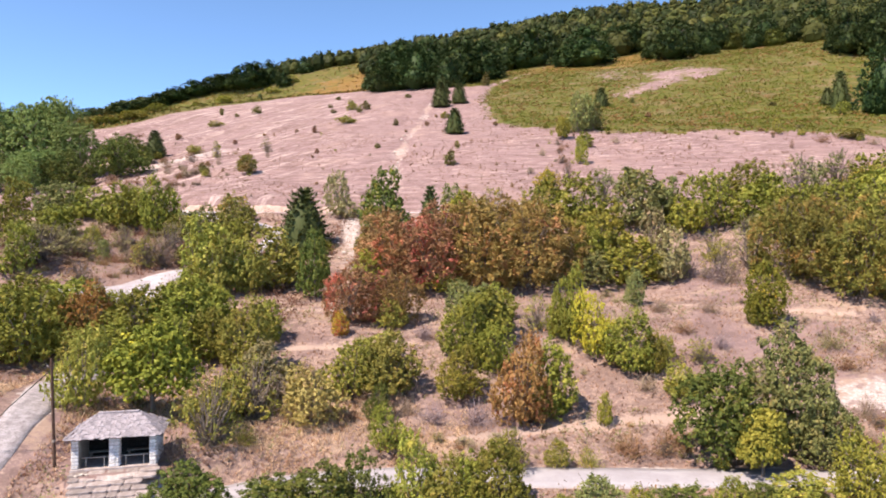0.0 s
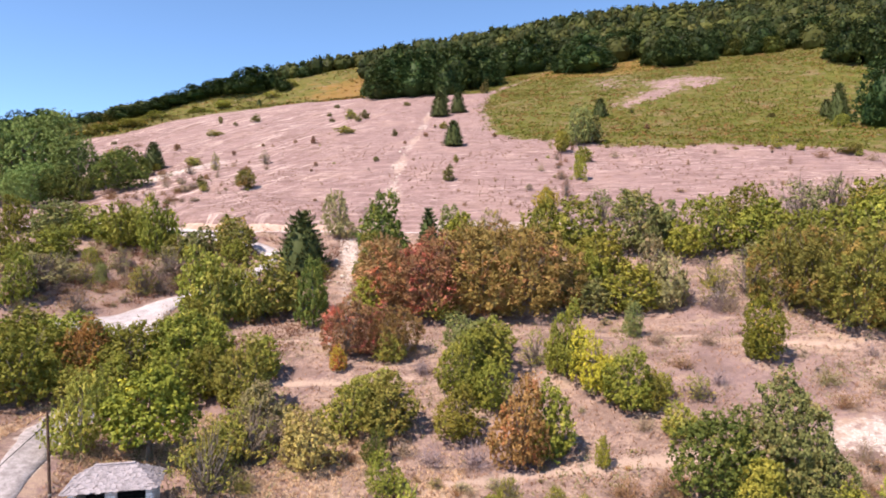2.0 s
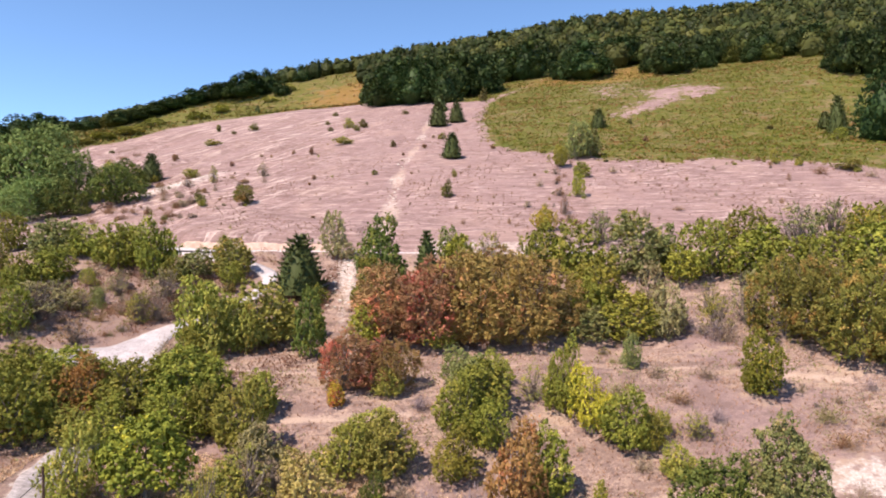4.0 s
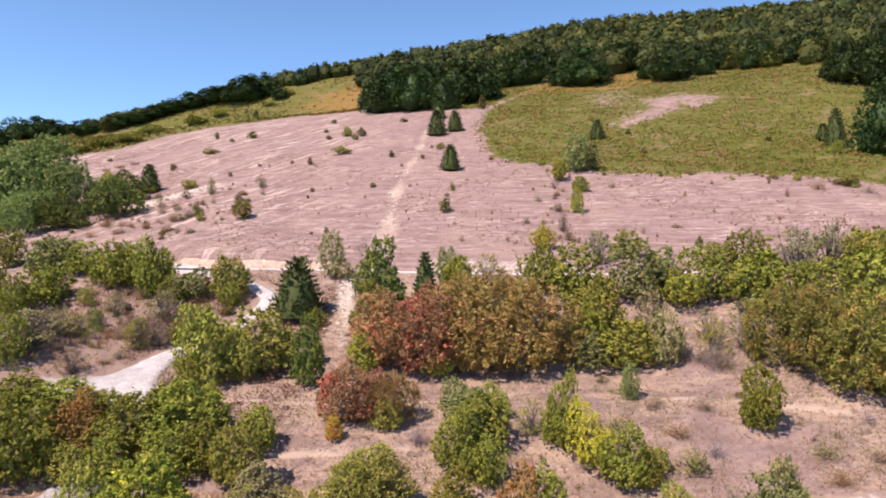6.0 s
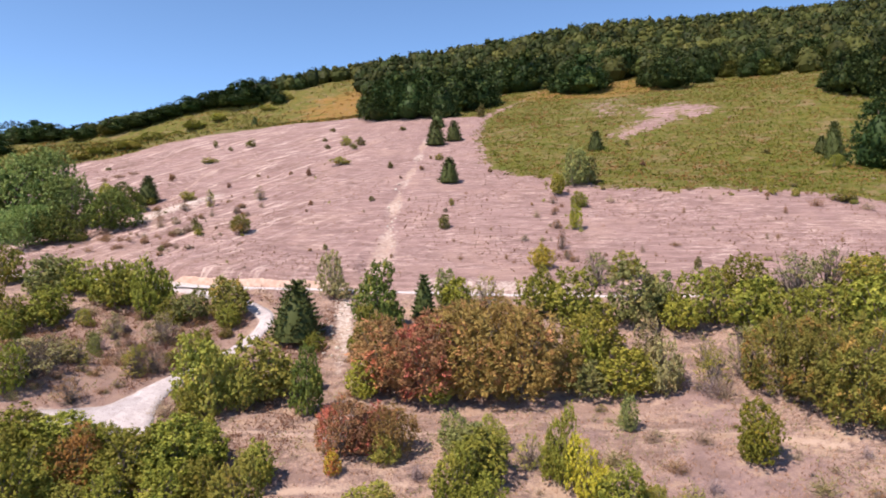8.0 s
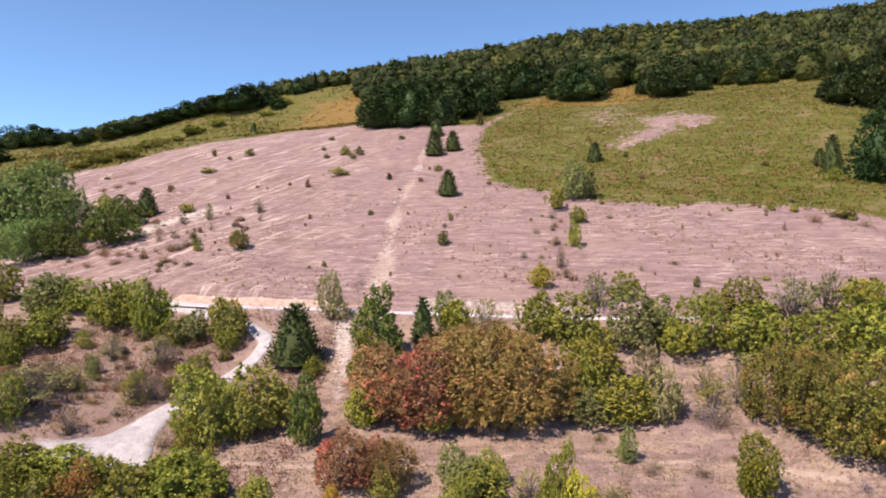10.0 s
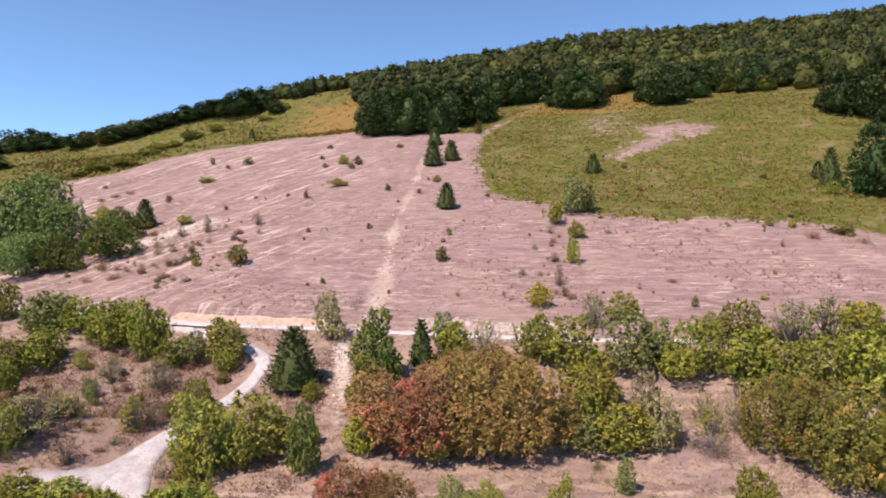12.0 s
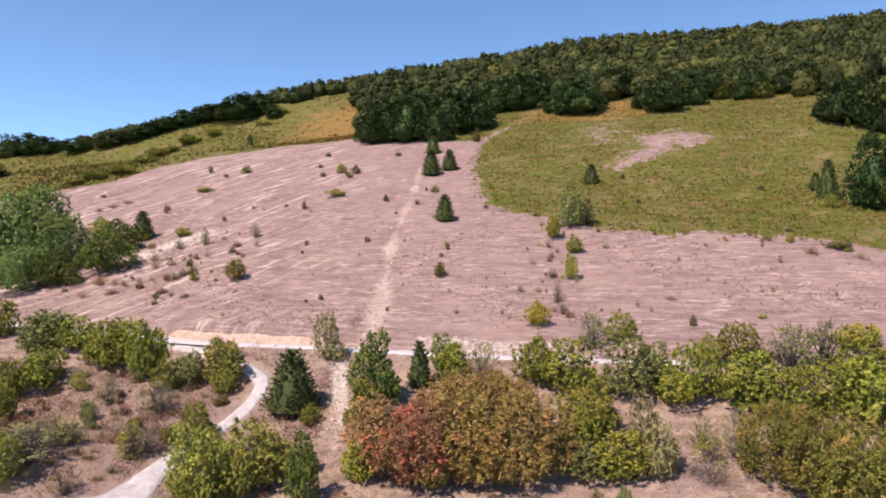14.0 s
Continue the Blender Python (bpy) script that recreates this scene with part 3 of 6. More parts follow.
    wear[:, 2] = 0.6 * np.exp(-(((x + 76) / 22) ** 2 + ((y - 155) / 13) ** 2)) + 0.35 * (1 - step(-34, -18, x)) * step(70, 85, y) * (1 - step(120, 128, y)) + 0.42 * step(62, 74, y) * (1 - step(118, 128, y)) * (0.7 + 0.5 * np.sin(x * 0.13 + 1) * np.sin(y * 0.17)) + 0.5 * np.exp(-(((x - 25) / 9) ** 2 + ((y - 84) / 4) ** 2)) + 0.5 * np.exp(-(((x - 2) / 6) ** 2 + ((y - 56) / 2.5) ** 2))
    # brown along each scarp: its brush, and its shade line put into the colour
    for line, high in SCARPS:
        d, k, _ = near_line(x, y, line, 6)
        wear[:, 2] = np.maximum(wear[:, 2], 0.55 * np.exp(-(d / 1.6) ** 2) * (0.7 + 0.3 * np.sin(k * 0.7)))
    for key, data in (("zone", zone), ("wear", wear)):
        me.color_attributes.new(key, "FLOAT_COLOR", "POINT").data.foreach_set("color", np.clip(data, 0, 1).ravel())
    me.materials.append(GROUND)
    return tagged(new("ground", me), "dry grassy hillside with a mauve grazed slope and bracken", "ground", kind="structure")


# ---- mesh helpers ----
def fill_mesh(me, verts, faces):
    """Fast filling of a mesh whose faces all have the same number of corners."""
    n, k = faces.shape
    me.vertices.add(len(verts))
    me.vertices.foreach_set("co", np.asarray(verts, np.float32).ravel())
    me.loops.add(n * k)
    me.loops.foreach_set("vertex_index", faces.astype(np.int32).ravel())
    me.polygons.add(n)
    me.polygons.foreach_set("loop_start", np.arange(0, n * k, k, dtype=np.int32))
    me.update(calc_edges=True)
    me.validate()
    return me


def unit(v):
    return v / np.maximum(1e-9, np.linalg.norm(v, axis=1))[:, None]


def leaf_blades(rng, p, normal, size, long=1.4, along=None):
    """A pointed leaf or spray at each point, across its normal."""
    n = unit(normal)
    t = unit(np.cross(n, rng.normal(size=p.shape))) if along is None else unit(along)
    b = unit(np.cross(n, t))
    s = np.asarray(size)[:, None] * np.ones((len(p), 1))
    v = np.stack([p - t * s * long * 0.5 - b * s * 0.5, p - t * s * long * 0.5 + b * s * 0.5, p + t * s * long * 0.5 + n * s * 0.2], 1).reshape(-1, 3)
    return v, np.arange(len(v)).reshape(-1, 3)


def tube(points, radii, sides=5):
    """A tapered limb through the points."""
    pts, rows = [Vector(p) for p in points], []
    for i, p in enumerate(pts):
        d = (pts[min(i + 1, len(pts) - 1)] - pts[max(i - 1, 0)]).normalized()
        a = d.orthogonal().normalized()
        b = d.cross(a)
        rows += [tuple(p + (a * math.cos(q) + b * math.sin(q)) * radii[i]) for q in (2 * math.pi * j / sides for j in range(sides))]
    faces = [(i * sides + j, i * sides + (j + 1) % sides, (i + 1) * sides + (j + 1) % sides, (i + 1) * sides + j) for i in range(len(pts) - 1) for j in range(sides)]
    return np.array(rows), np.array(faces)


def joined(name, pieces):
    """One mesh of several pieces: (verts, faces) or (verts, faces, tones), the tones varying the colour."""
    verts, faces, tones, at = [], [], [], 0
    rng = np.random.default_rng(len(pieces))
    for v, f, *tone in pieces:
        verts.append(v)
        faces.append(f + at)
        tones.append(tone[0] if tone else np.tile((*rng.random(3), 1.0), (len(v), 1)))
        at += len(v)
    me = fill_mesh(bpy.data.meshes.new(name), np.vstack(verts), np.vstack(faces))
    me.color_attributes.new("tone", "FLOAT_COLOR", "POINT").data.foreach_set("color", np.vstack(tones).ravel())
    return me


def part(name, data, material, parent, label="", at=None):
    """One mesh object under a thing or a part. data: a bmesh or a mesh, which may be shared."""
    if isinstance(data, bmesh.types.BMesh):
        me = bpy.data.meshes.new(name)
        data.to_mesh(me)
        data.free()
        data = me
    if not data.materials:
        data.materials.append(material)
    ob = new(name, data)
    if data.materials[0] is not material:
        ob.material_slots[0].link = "OBJECT"
        ob.material_slots[0].material = material
    ob.parent = parent
    if at is not None:
        ob.matrix_basis = at
    return tagged(ob, label)


def box_bm(x0, x1, y0, y1, z0, z1, bevel=0.0):
    bm = bmesh.new()
    bmesh.ops.create_cube(bm, size=1, matrix=Matrix.Translation(((x0 + x1) / 2, (y0 + y1) / 2, (z0 + z1) / 2)) @ Matrix.Diagonal((x1 - x0, y1 - y0, z1 - z0, 1)))
    if bevel:
        bmesh.ops.bevel(bm, geom=bm.edges[:], offset=bevel, segments=1, affect="EDGES")
    return bm


ground_sheet()


def road_strip(name, line, half, zr, material, label, pinch=0.0):
    way = unit(np.gradient(line, axis=0))
    side = np.stack([-way[:, 1], way[:, 0]], 1)
    n = len(line)
    wob = half * (1 - pinch * (1 - step(48, 62, line[:, 1]) + step(80, 92, line[:, 1]))) + 0.16 * np.sin(np.arange(n) * 0.9) * np.sin(np.arange(n) * 0.37 + 1)
    across = np.array([-1.0, -0.98, -0.5, 0, 0.5, 0.98, 1.0])
    lift = np.array([-0.25, 0.03, 0.05, 0.07, 0.05, 0.03, -0.25])
    v = np.empty((n, 7, 3))
    v[:, :, :2] = line[:, None] + side[:, None] * (across[None, :, None] * wob[:, None, None])
    v[:, :, 2] = (land(v[:, :, 0].ravel(), v[:, :, 1].ravel()).reshape(n, 7) + 0.01 * (half - 1.7) if zr is None else zr[:, None]) + lift
    i = (np.arange(n - 1)[:, None] * 7 + np.arange(6)[None, :]).ravel()
    me = fill_mesh(bpy.data.meshes.new(name), v.reshape(-1, 3), np.stack([i, i + 1, i + 8, i + 7], 1)[:, ::-1])
    me.materials.append(material)
    return tagged(new(name, me), label, "road", kind="structure")


RUBBLE = rough_material("rubble_lane", (0.31, 0.27, 0.268), (0.48, 0.43, 0.43), 2.2, 1.0, 0.95, (0.12, 0.095, 0.085), 0.9)
lower_lane = LANE[LANE[:, 1] < 63]
road_strip("road", lower_lane, 2.0, None, RUBBLE, "rough stony lane climbing past the stone shelter", 0.4)
for n, (line, half, zr) in enumerate(ROADS):
    road_strip("road", LANE[LANE[:, 1] > 62] if n == 1 else line, half, zr, (ROAD, GRAVEL, GRAVEL, GRAVEL, ROAD)[n],
               ("pale narrow road along the foot of the bare slope", "pale gravel lane winding down the hillside",
                "pale gravel spur off the winding lane", "pale gravel bend joining the lane and its spur", "pale concrete road at the foot of the hill")[n], 0.4 if n == 1 else 0.0)


def cut_bank(x0, x1, high):
    """The raw soil face above the upper road."""
    rr = np.random.default_rng(9)
    line = smooth_line(UPPER[(UPPER[:, 0] > x0) & (UPPER[:, 0] < x1)][::4], 0.4)
    way = unit(np.gradient(line, axis=0))
    side = np.stack([-way[:, 1], way[:, 0]], 1)
    s = np.linspace(0, 1, len(line))
    tall = high * step(0, 0.1, s) * (1 - step(0.9, 1.0, s)) * (0.88 + 0.1 * np.sin(s * 21) * np.sin(s * 7 + 1)) + rr.normal(size=len(line)) * 0.07
    d_up, k, _ = near_line(line[:, 0], line[:, 1], UPPER, 5)
    foot = evened(UPPER, 8)[k]
    rows = []
    for off, f in ((1.95, -0.15), (2.2, 0.1), (2.5, 0.4), (2.75, 0.78), (2.95, 1.0), (3.7, 1.03)):
        p = line + side * (off + rr.normal(size=(len(line), 1)) * (0.07 if 2 < off < 3.5 else 0))
        z = foot + tall * f
        if off > 3.5:
            z = np.minimum(z, ground_z(p[:, 0] + side[:, 0] * 0.6, p[:, 1] + side[:, 1] * 0.6) - 0.05)
        rows.append(np.column_stack([p, z]))
    v = np.stack(rows, 1)
    n, w = len(line), len(rows)
    i = (np.arange(n - 1)[:, None] * w + np.arange(w - 1)[None, :]).ravel()
    me = fill_mesh(bpy.data.meshes.new("cut_bank"), v.reshape(-1, 3), np.stack([i, i + w, i + w + 1, i + 1], 1))
    me.materials.append(SOIL)
    return tagged(new("cut_bank", me), "raw tan soil bank cut above the narrow road", "bank", kind="structure")


SOIL = rough_material("raw_soil", (0.45, 0.30, 0.235), (0.57, 0.42, 0.345), 0.9, 0.7, 0.95, (0.30, 0.20, 0.13))
cut_bank(-53, -15, 1.55)


# ---- plants ----
def lumps_on(rng, c, r, per, scale, low=-0.3):
    """Adds smaller lumps on the outside of ellipsoids given by centres and radii."""
    d = unit(rng.normal(size=(len(c) * per, 3)) + (0, 0, 0.25))
    d[:, 2] = np.maximum(d[:, 2], low)
    k = np.repeat(np.arange(len(c)), per)
    small = r[k] * rng.uniform(*scale, (len(k), 1))
    small[:, 2] = np.minimum(small[:, 2], small[:, 0] * 1.1)
    return np.vstack([c, c[k] + d * r[k] * rng.uniform(0.7, 1.0, (len(k), 1))]), np.vstack([r, small])


def stools(rng, count, wide=(0.20, 0.33), high=(0.42, 0.95), out=0.31):
    """Ellipsoids of several stems that grow together into one bush, one wide and one high."""
    c, r = [], []
    for k in range(count):
        a, q = 6.28 * k / count + rng.uniform(-0.6, 0.6), rng.uniform(0.02, out) * (0.4 if k == 0 else 1)
        w, h = rng.uniform(*wide), 1.0 if k == 0 else rng.uniform(*high)
        c.append((q * math.cos(a), q * math.sin(a), 0.5 * h))
        r.append((w, w * rng.uniform(0.85, 1.15), 0.46 * h))
    return np.array(c), np.array(r)


def inner_leaves(rng, c, r, count, size):
    """Larger sprays inside a crown, which close it to the light."""
    k = rng.choice(len(c), count, p=r[:, 0] ** 2 / (r[:, 0] ** 2).sum())
    d = unit(rng.normal(size=(count, 3)))
    p = c[k] + d * r[k] * rng.uniform(0.4, 0.86, (count, 1))
    p[:, 2] = np.maximum(p[:, 2], 0.03)
    v, f = leaf_blades(rng, p, d * 0.7 + rng.normal(size=p.shape) * 0.7, size * rng.uniform(0.7, 1.3, count), 1.1)
    tone = np.column_stack([rng.random(count), np.zeros(count), rng.random(count), np.ones(count)])
    return v, f, np.repeat(tone, 3, axis=0)


def domes(rng, c, r, inset, rings=7, sides=12):
    """Closed bumpy inner canopies for dense far crowns."""
    el, az = np.linspace(-1.3, 1.5, rings), 2 * math.pi * np.arange(sides) / sides
    d = np.stack([np.cos(el)[:, None] * np.cos(az), np.cos(el)[:, None] * np.sin(az), np.sin(el)[:, None] * np.ones(sides)], 2).reshape(-1, 3)
    i, j = np.meshgrid(np.arange(rings - 1), np.arange(sides), indexing="ij")
    a, b = (i * sides + j).ravel(), (i * sides + (j + 1) % sides).ravel()
    tri = np.vstack([np.stack([a, b, b + sides], 1), np.stack([a, b + sides, a + sides], 1)])
    out = []
    for cc, rr in zip(c, r):
        v = cc + d * rr * inset * rng.uniform(0.86, 1.06, (len(d), 1))
        v[:, 2] = np.maximum(v[:, 2], 0.02)
        tone = np.column_stack([rng.random(len(v)), np.zeros(len(v)), rng.random(len(v)), np.ones(len(v))])
        out.append((v, tri, tone))
    return out


def tufted(rng, c, r, tufts, per, tuft, leaf, long=1.2, stretch=0.0, droop=0.0, jit=0.36, low=-0.85, shoots=0, shoot=0.1, spread=1.0):
    """Leaves in many small domed tufts over the outside of ellipsoids, and shoots that stand out from them."""
    area = r[:, 0] * (r[:, 0] + 2 * r[:, 2])
    k = rng.choice(len(c), tufts * 30, p=area / area.sum())
    d = unit(rng.normal(size=(len(k), 3)) + (0, 0, 0.12))
    p = c[k] + d * r[k] * (0.80 + 0.32 * rng.random((len(k), 1)) ** 1.3)
    free = np.ones(len(p), bool)
    for cc, rr in zip(c, r):
        free &= (((p - cc) / rr) ** 2).sum(1) > 0.60
    free &= (d[:, 2] > low) & (p[:, 2] > 0.03)
    p, d, q = p[free][:tufts], d[free][:tufts], r[k][free][:tufts]
    n = unit(unit(d / q) * 0.8 + (0, 0, 0.3) + rng.normal(size=p.shape) * 0.12)
    size = tuft * rng.uniform(0.45, 1.55, len(p))
    tone = np.stack([rng.random(len(p)), np.zeros(len(p)), np.zeros(len(p)), np.ones(len(p))], 1)
    m = np.repeat(np.arange(len(p)), per)
    h = unit(rng.normal(size=(len(m), 3)) * spread + n[m])
    flat = unit(n * (1, 1, 0.15))
    reach = rng.uniform(-0.4, 1.0, len(m))
    at = p[m] + h * (size[m] * rng.uniform(0.35, 1.2, len(m)))[:, None] + flat[m] * (stretch * size[m] * reach)[:, None]
    at[:, 2] -= droop * size[m] * np.clip(reach, 0, 1) ** 2
    nrm = h + rng.normal(size=h.shape) * jit + (0, 0, 0.15)
    way = flat[m] + (0, 0, -0.5 * droop) + rng.normal(size=h.shape) * 0.35 if stretch else None
    tones = tone[m]
    if shoots:
        s = rng.choice(len(p), shoots)
        lead = unit(n[s] * (1, 1, 0.4) + (0, 0, 0.7) + rng.normal(size=(shoots, 3)) * 0.35)
        g = np.repeat(np.arange(shoots), 8)
        along = np.tile(np.linspace(0.15, 1.0, 8), shoots)
        far = shoot * rng.uniform(0.5, 1.3, shoots)
        at = np.vstack([at, p[s][g] + lead[g] * (far[g] * along)[:, None] + rng.normal(size=(len(g), 3)) * 0.01])
        nrm = np.vstack([nrm, rng.normal(size=(len(g), 3)) + (0, 0, 0.5)])
        if way is not None:
            way = np.vstack([way, lead[g]])
        tones = np.vstack([tones, tone[s][g]])
    ok = at[:, 2] > 0.0
    tones = tones[ok].copy()
    tones[:, 2] = rng.random(len(tones))
    v, f = leaf_blades(rng, at[ok], nrm[ok], leaf * rng.uniform(0.65, 1.35, int(ok.sum())), long, None if way is None else way[ok])
    return v, f, np.repeat(tones, 3, axis=0)


def to_box(pieces):
    """Scales a crown so that it is one wide and one high."""
    v = np.vstack([q[0] for q in pieces])
    k = np.quantile(np.hypot(v[:, 0], v[:, 1]), 0.95) / 0.5
    top = 0.98 * v[:, 2].max()
    return [(q[0] / (k, k, top), *q[1:]) for q in pieces]


def crown(rng, c, r, lumps, scale, inner=(560, 0.052), dense=0.0, **leaves):
    """Inner sprays or domes, smaller lumps on the main masses, and the leaves over both."""
    full = lumps_on(rng, c, r, lumps, scale)
    inside = domes(rng, *full, dense, 6, 9) if dense else [inner_leaves(rng, c, r, *inner)]
    return to_box(inside + [tufted(rng, *full, **leaves)])


def stems(rng, count, top, reach, thick, low=0.0, wobble=0.05):
    out = []
    for _ in range(count):
        a, h, q = rng.uniform(0, 6.28), top * rng.uniform(0.7, 1.1), reach * rng.uniform(0.3, 1)
        pts = [(0.02 * math.cos(a), 0.02 * math.sin(a), low)]
        for s in (0.35, 0.7, 1.0):
            pts.append((q * s**1.3 * math.cos(a) + rng.uniform(-wobble, wobble) * s, q * s**1.3 * math.sin(a) + rng.uniform(-wobble, wobble) * s, low + (h - low) * s))
        out.append(tube(pts, [thick, thick * 0.7, thick * 0.45, thick * 0.15], 4))
    return out


def trunk_and_limbs(rng, fork, top, thick, limbs=6):
    pts = [(0, 0, -0.04), (0.01, 0.01, fork * 0.5), (0, 0.015, fork), (0.02, 0, top)]
    out = [tube(pts, [thick * 1.3, thick, thick * 0.8, thick * 0.2], 7)]
    for i in range(limbs):
        a = 2.4 * i + rng.uniform(-0.4, 0.4)
        z, q = fork + (top - fork) * i / limbs * 0.7, rng.uniform(0.22, 0.36)
        out.append(tube([(0, 0, z), (q * 0.5 * math.cos(a), q * 0.5 * math.sin(a), z + 0.1), (q * math.cos(a), q * math.sin(a), z + 0.22)], [thick * 0.55, thick * 0.35, thick * 0.1], 4))
    return out


def shrub_mesh(seed, tufts=470, per=11, tuft=0.036, leaf=0.026):
    rng = np.random.default_rng(seed)
    c, r = stools(rng, int(rng.integers(4, 7)))
    return joined("shrub_leaves", crown(rng, c, r, 9, (0.24, 0.52), tufts=tufts, per=per, tuft=tuft, leaf=leaf, shoots=int(0.33 * tufts), shoot=0.095)), joined("shrub_stems", stems(rng, 12, 0.8, 0.35, 0.012))


def maple_mesh(seed):
    rng = np.random.default_rng(seed)
    c, r = (np.array([(0, 0, 0.56), (0.2, 0.05, 0.45), (-0.2, -0.05, 0.48), (0, -0.18, 0.42)]), np.array([(0.36, 0.36, 0.40), (0.26, 0.26, 0.28), (0.27, 0.27, 0.28), (0.26, 0.26, 0.26)]))
    return joined("maple_leaves", crown(rng, c, r, 12, (0.22, 0.44), tufts=640, per=13, tuft=0.04, leaf=0.032, long=1.1, shoots=60, shoot=0.06, low=-0.6)), joined("maple_trunk", trunk_and_limbs(rng, 0.18, 0.7, 0.035))


def oak_mesh(seed):
    rng = np.random.default_rng(seed)
    c, r = stools(rng, 5, (0.26, 0.34), (0.6, 0.92), 0.24)
    return joined("oak_leaves", crown(rng, c, r, 12, (0.2, 0.46), tufts=900, per=11, tuft=0.029, leaf=0.0215, shoots=240, shoot=0.055)), joined("oak_trunk", trunk_and_limbs(rng, 0.2, 0.75, 0.04))


def tree_mesh(seed):
    rng = np.random.default_rng(seed)
    c = np.array([(0, 0, 0.30), (0.05, 0, 0.55), (-0.03, 0.03, 0.8)])
    r = np.array([(0.42, 0.42, 0.27), (0.33, 0.33, 0.27), (0.2, 0.2, 0.2)])
    return joined("tree_leaves", crown(rng, c, r, 11, (0.25, 0.5), tufts=420, per=12, tuft=0.040, leaf=0.029, shoots=130, shoot=0.08)), joined("tree_trunk", trunk_and_limbs(rng, 0.15, 0.85, 0.03))


def poplar_mesh(seed):
    rng = np.random.default_rng(seed)
    c, r = stools(rng, 7, (0.17, 0.24), (0.7, 0.97), 0.3)
    return joined("poplar_leaves", crown(rng, c, r, 10, (0.3, 0.55), (900, 0.036), tufts=1200, per=9, tuft=0.024, leaf=0.019, shoots=200, shoot=0.06)), joined("poplar_trunk", trunk_and_limbs(rng, 0.15, 0.85, 0.03))


def beech_mesh(seed, tufts=720, per=8, tuft=0.030, leaf=0.029, lumps=15):
    """A dome of close foliage that reaches down to the ground."""
    rng = np.random.default_rng(seed)
    c, r = np.array([(0, 0, 0.40), (0.1, 0.05, 0.25), (-0.1, -0.06, 0.27)]), np.array([(0.42, 0.42, 0.52), (0.4, 0.4, 0.3), (0.4, 0.4, 0.32)])
    return joined("beech_leaves", crown(rng, c, r, lumps // 3, (0.2, 0.34), dense=0.72, tufts=tufts, per=per, tuft=tuft, leaf=leaf, stretch=0.7, droop=0.3, jit=0.2, spread=0.55, low=-0.5)), joined("beech_trunk", trunk_and_limbs(rng, 0.15, 0.8, 0.03))


def cherry_mesh(seed):
    """Long arching sprays, close and feathery."""
    rng = np.random.default_rng(seed)
    c, r = stools(rng, 6, (0.24, 0.32), (0.65, 0.95), 0.25)
    return joined("cherry_leaves", crown(rng, c, r, 9, (0.24, 0.48), (900, 0.036), tufts=760, per=14, tuft=0.03, leaf=0.0165, long=1.7, stretch=1.1, droop=0.45, jit=0.45, shoots=320, shoot=0.085)), joined("cherry_stems", stems(rng, 14, 0.85, 0.42, 0.012))


def pine_mesh(seed, tiers=13, wide=0.52):
    """Whorls of upturned boughs round a dense cone."""
    rng = np.random.default_rng(seed)
    p, nrm, way, tone = [], [], [], []
    for i in range(tiers):
        z = 0.05 + 0.9 * (i / (tiers - 1)) ** 0.95
        reach = wide * (1 - z) ** 0.5 + 0.01
        count = max(4, int(15 * (1 - z) + 5))
        for j in range(count):
            a = 6.28 * j / count + rng.uniform(-0.25, 0.25) + i
            q = reach * rng.uniform(0.78, 1.06)
            s = rng.uniform(0.35, 1.0, 26)[:, None]
            out = np.array((math.cos(a), math.sin(a), 0.0))
            b = out * q * s + np.array((0, 0, z)) + np.array((0, 0, 0.045)) * s**3
            b = b + rng.normal(size=b.shape) * (0.022, 0.022, 0.012)
            p.append(b)
            nrm.append(np.tile(out * 0.4 + (0, 0, 0.8), (26, 1)) + rng.normal(size=b.shape) * 0.4)
            way.append(np.tile(out + (0, 0, 0.5), (26, 1)) + rng.normal(size=b.shape) * 0.5)
            tone.append(np.column_stack([np.full(26, rng.random()), np.zeros(26), rng.random(26), np.ones(26)]))
    p, nrm, way, tone = np.vstack(p), np.vstack(nrm), np.vstack(way), np.vstack(tone)
    v, f = leaf_blades(rng, p, nrm, 0.034 * rng.uniform(0.7, 1.2, len(p)), 2.0, way)
    hull = [tube([(0, 0, 0.04), (0, 0, 0.3), (0, 0, 0.6), (0, 0, 0.95)], [wide * 0.70, wide * 0.64, wide * 0.46, 0.01], 9)]
    hull = [(q, np.vstack([g[:, :3], g[:, [0, 2, 3]]])) for q, g in hull]
    return joined("pine_needles", to_box(hull + [(v, f, np.repeat(tone, 3, axis=0))])), joined("pine_trunk", [tube([(0, 0, -0.03), (0, 0, 0.4), (0, 0, 0.96)], [0.03, 0.02, 0.004], 6)])


def juniper_mesh(seed):
    rng = np.random.default_rng(seed)
    c, r = stools(rng, 4, (0.24, 0.32), (0.5, 0.95), 0.24)
    return joined("juniper_leaves", crown(rng, c, r, 4, (0.3, 0.55), (90, 0.14), tufts=110, per=8, tuft=0.07, leaf=0.055, shoots=20, shoot=0.12)), joined("juniper_stems", stems(rng, 4, 0.6, 0.3, 0.03))


def twigs(rng, count, thick, low=0.0):
    out = []
    for _ in range(count):
        d = unit(rng.normal(size=(1, 3)) + (0, 0, 0.7))[0]
        d[2] = abs(d[2]) + 0.15
        end = np.array((d[0] * 0.5, d[1] * 0.5, min(1.0, d[2]))) * rng.uniform(0.6, 1.05)
        mid = end * (0.5, 0.5, 0.6) + rng.normal(size=3) * 0.05
        start = np.array((rng.uniform(-0.12, 0.12), rng.uniform(-0.12, 0.12), low))
        out.append(tube([start, mid, end], [thick, thick * 0.7, thick * 0.25], 3))
    return out


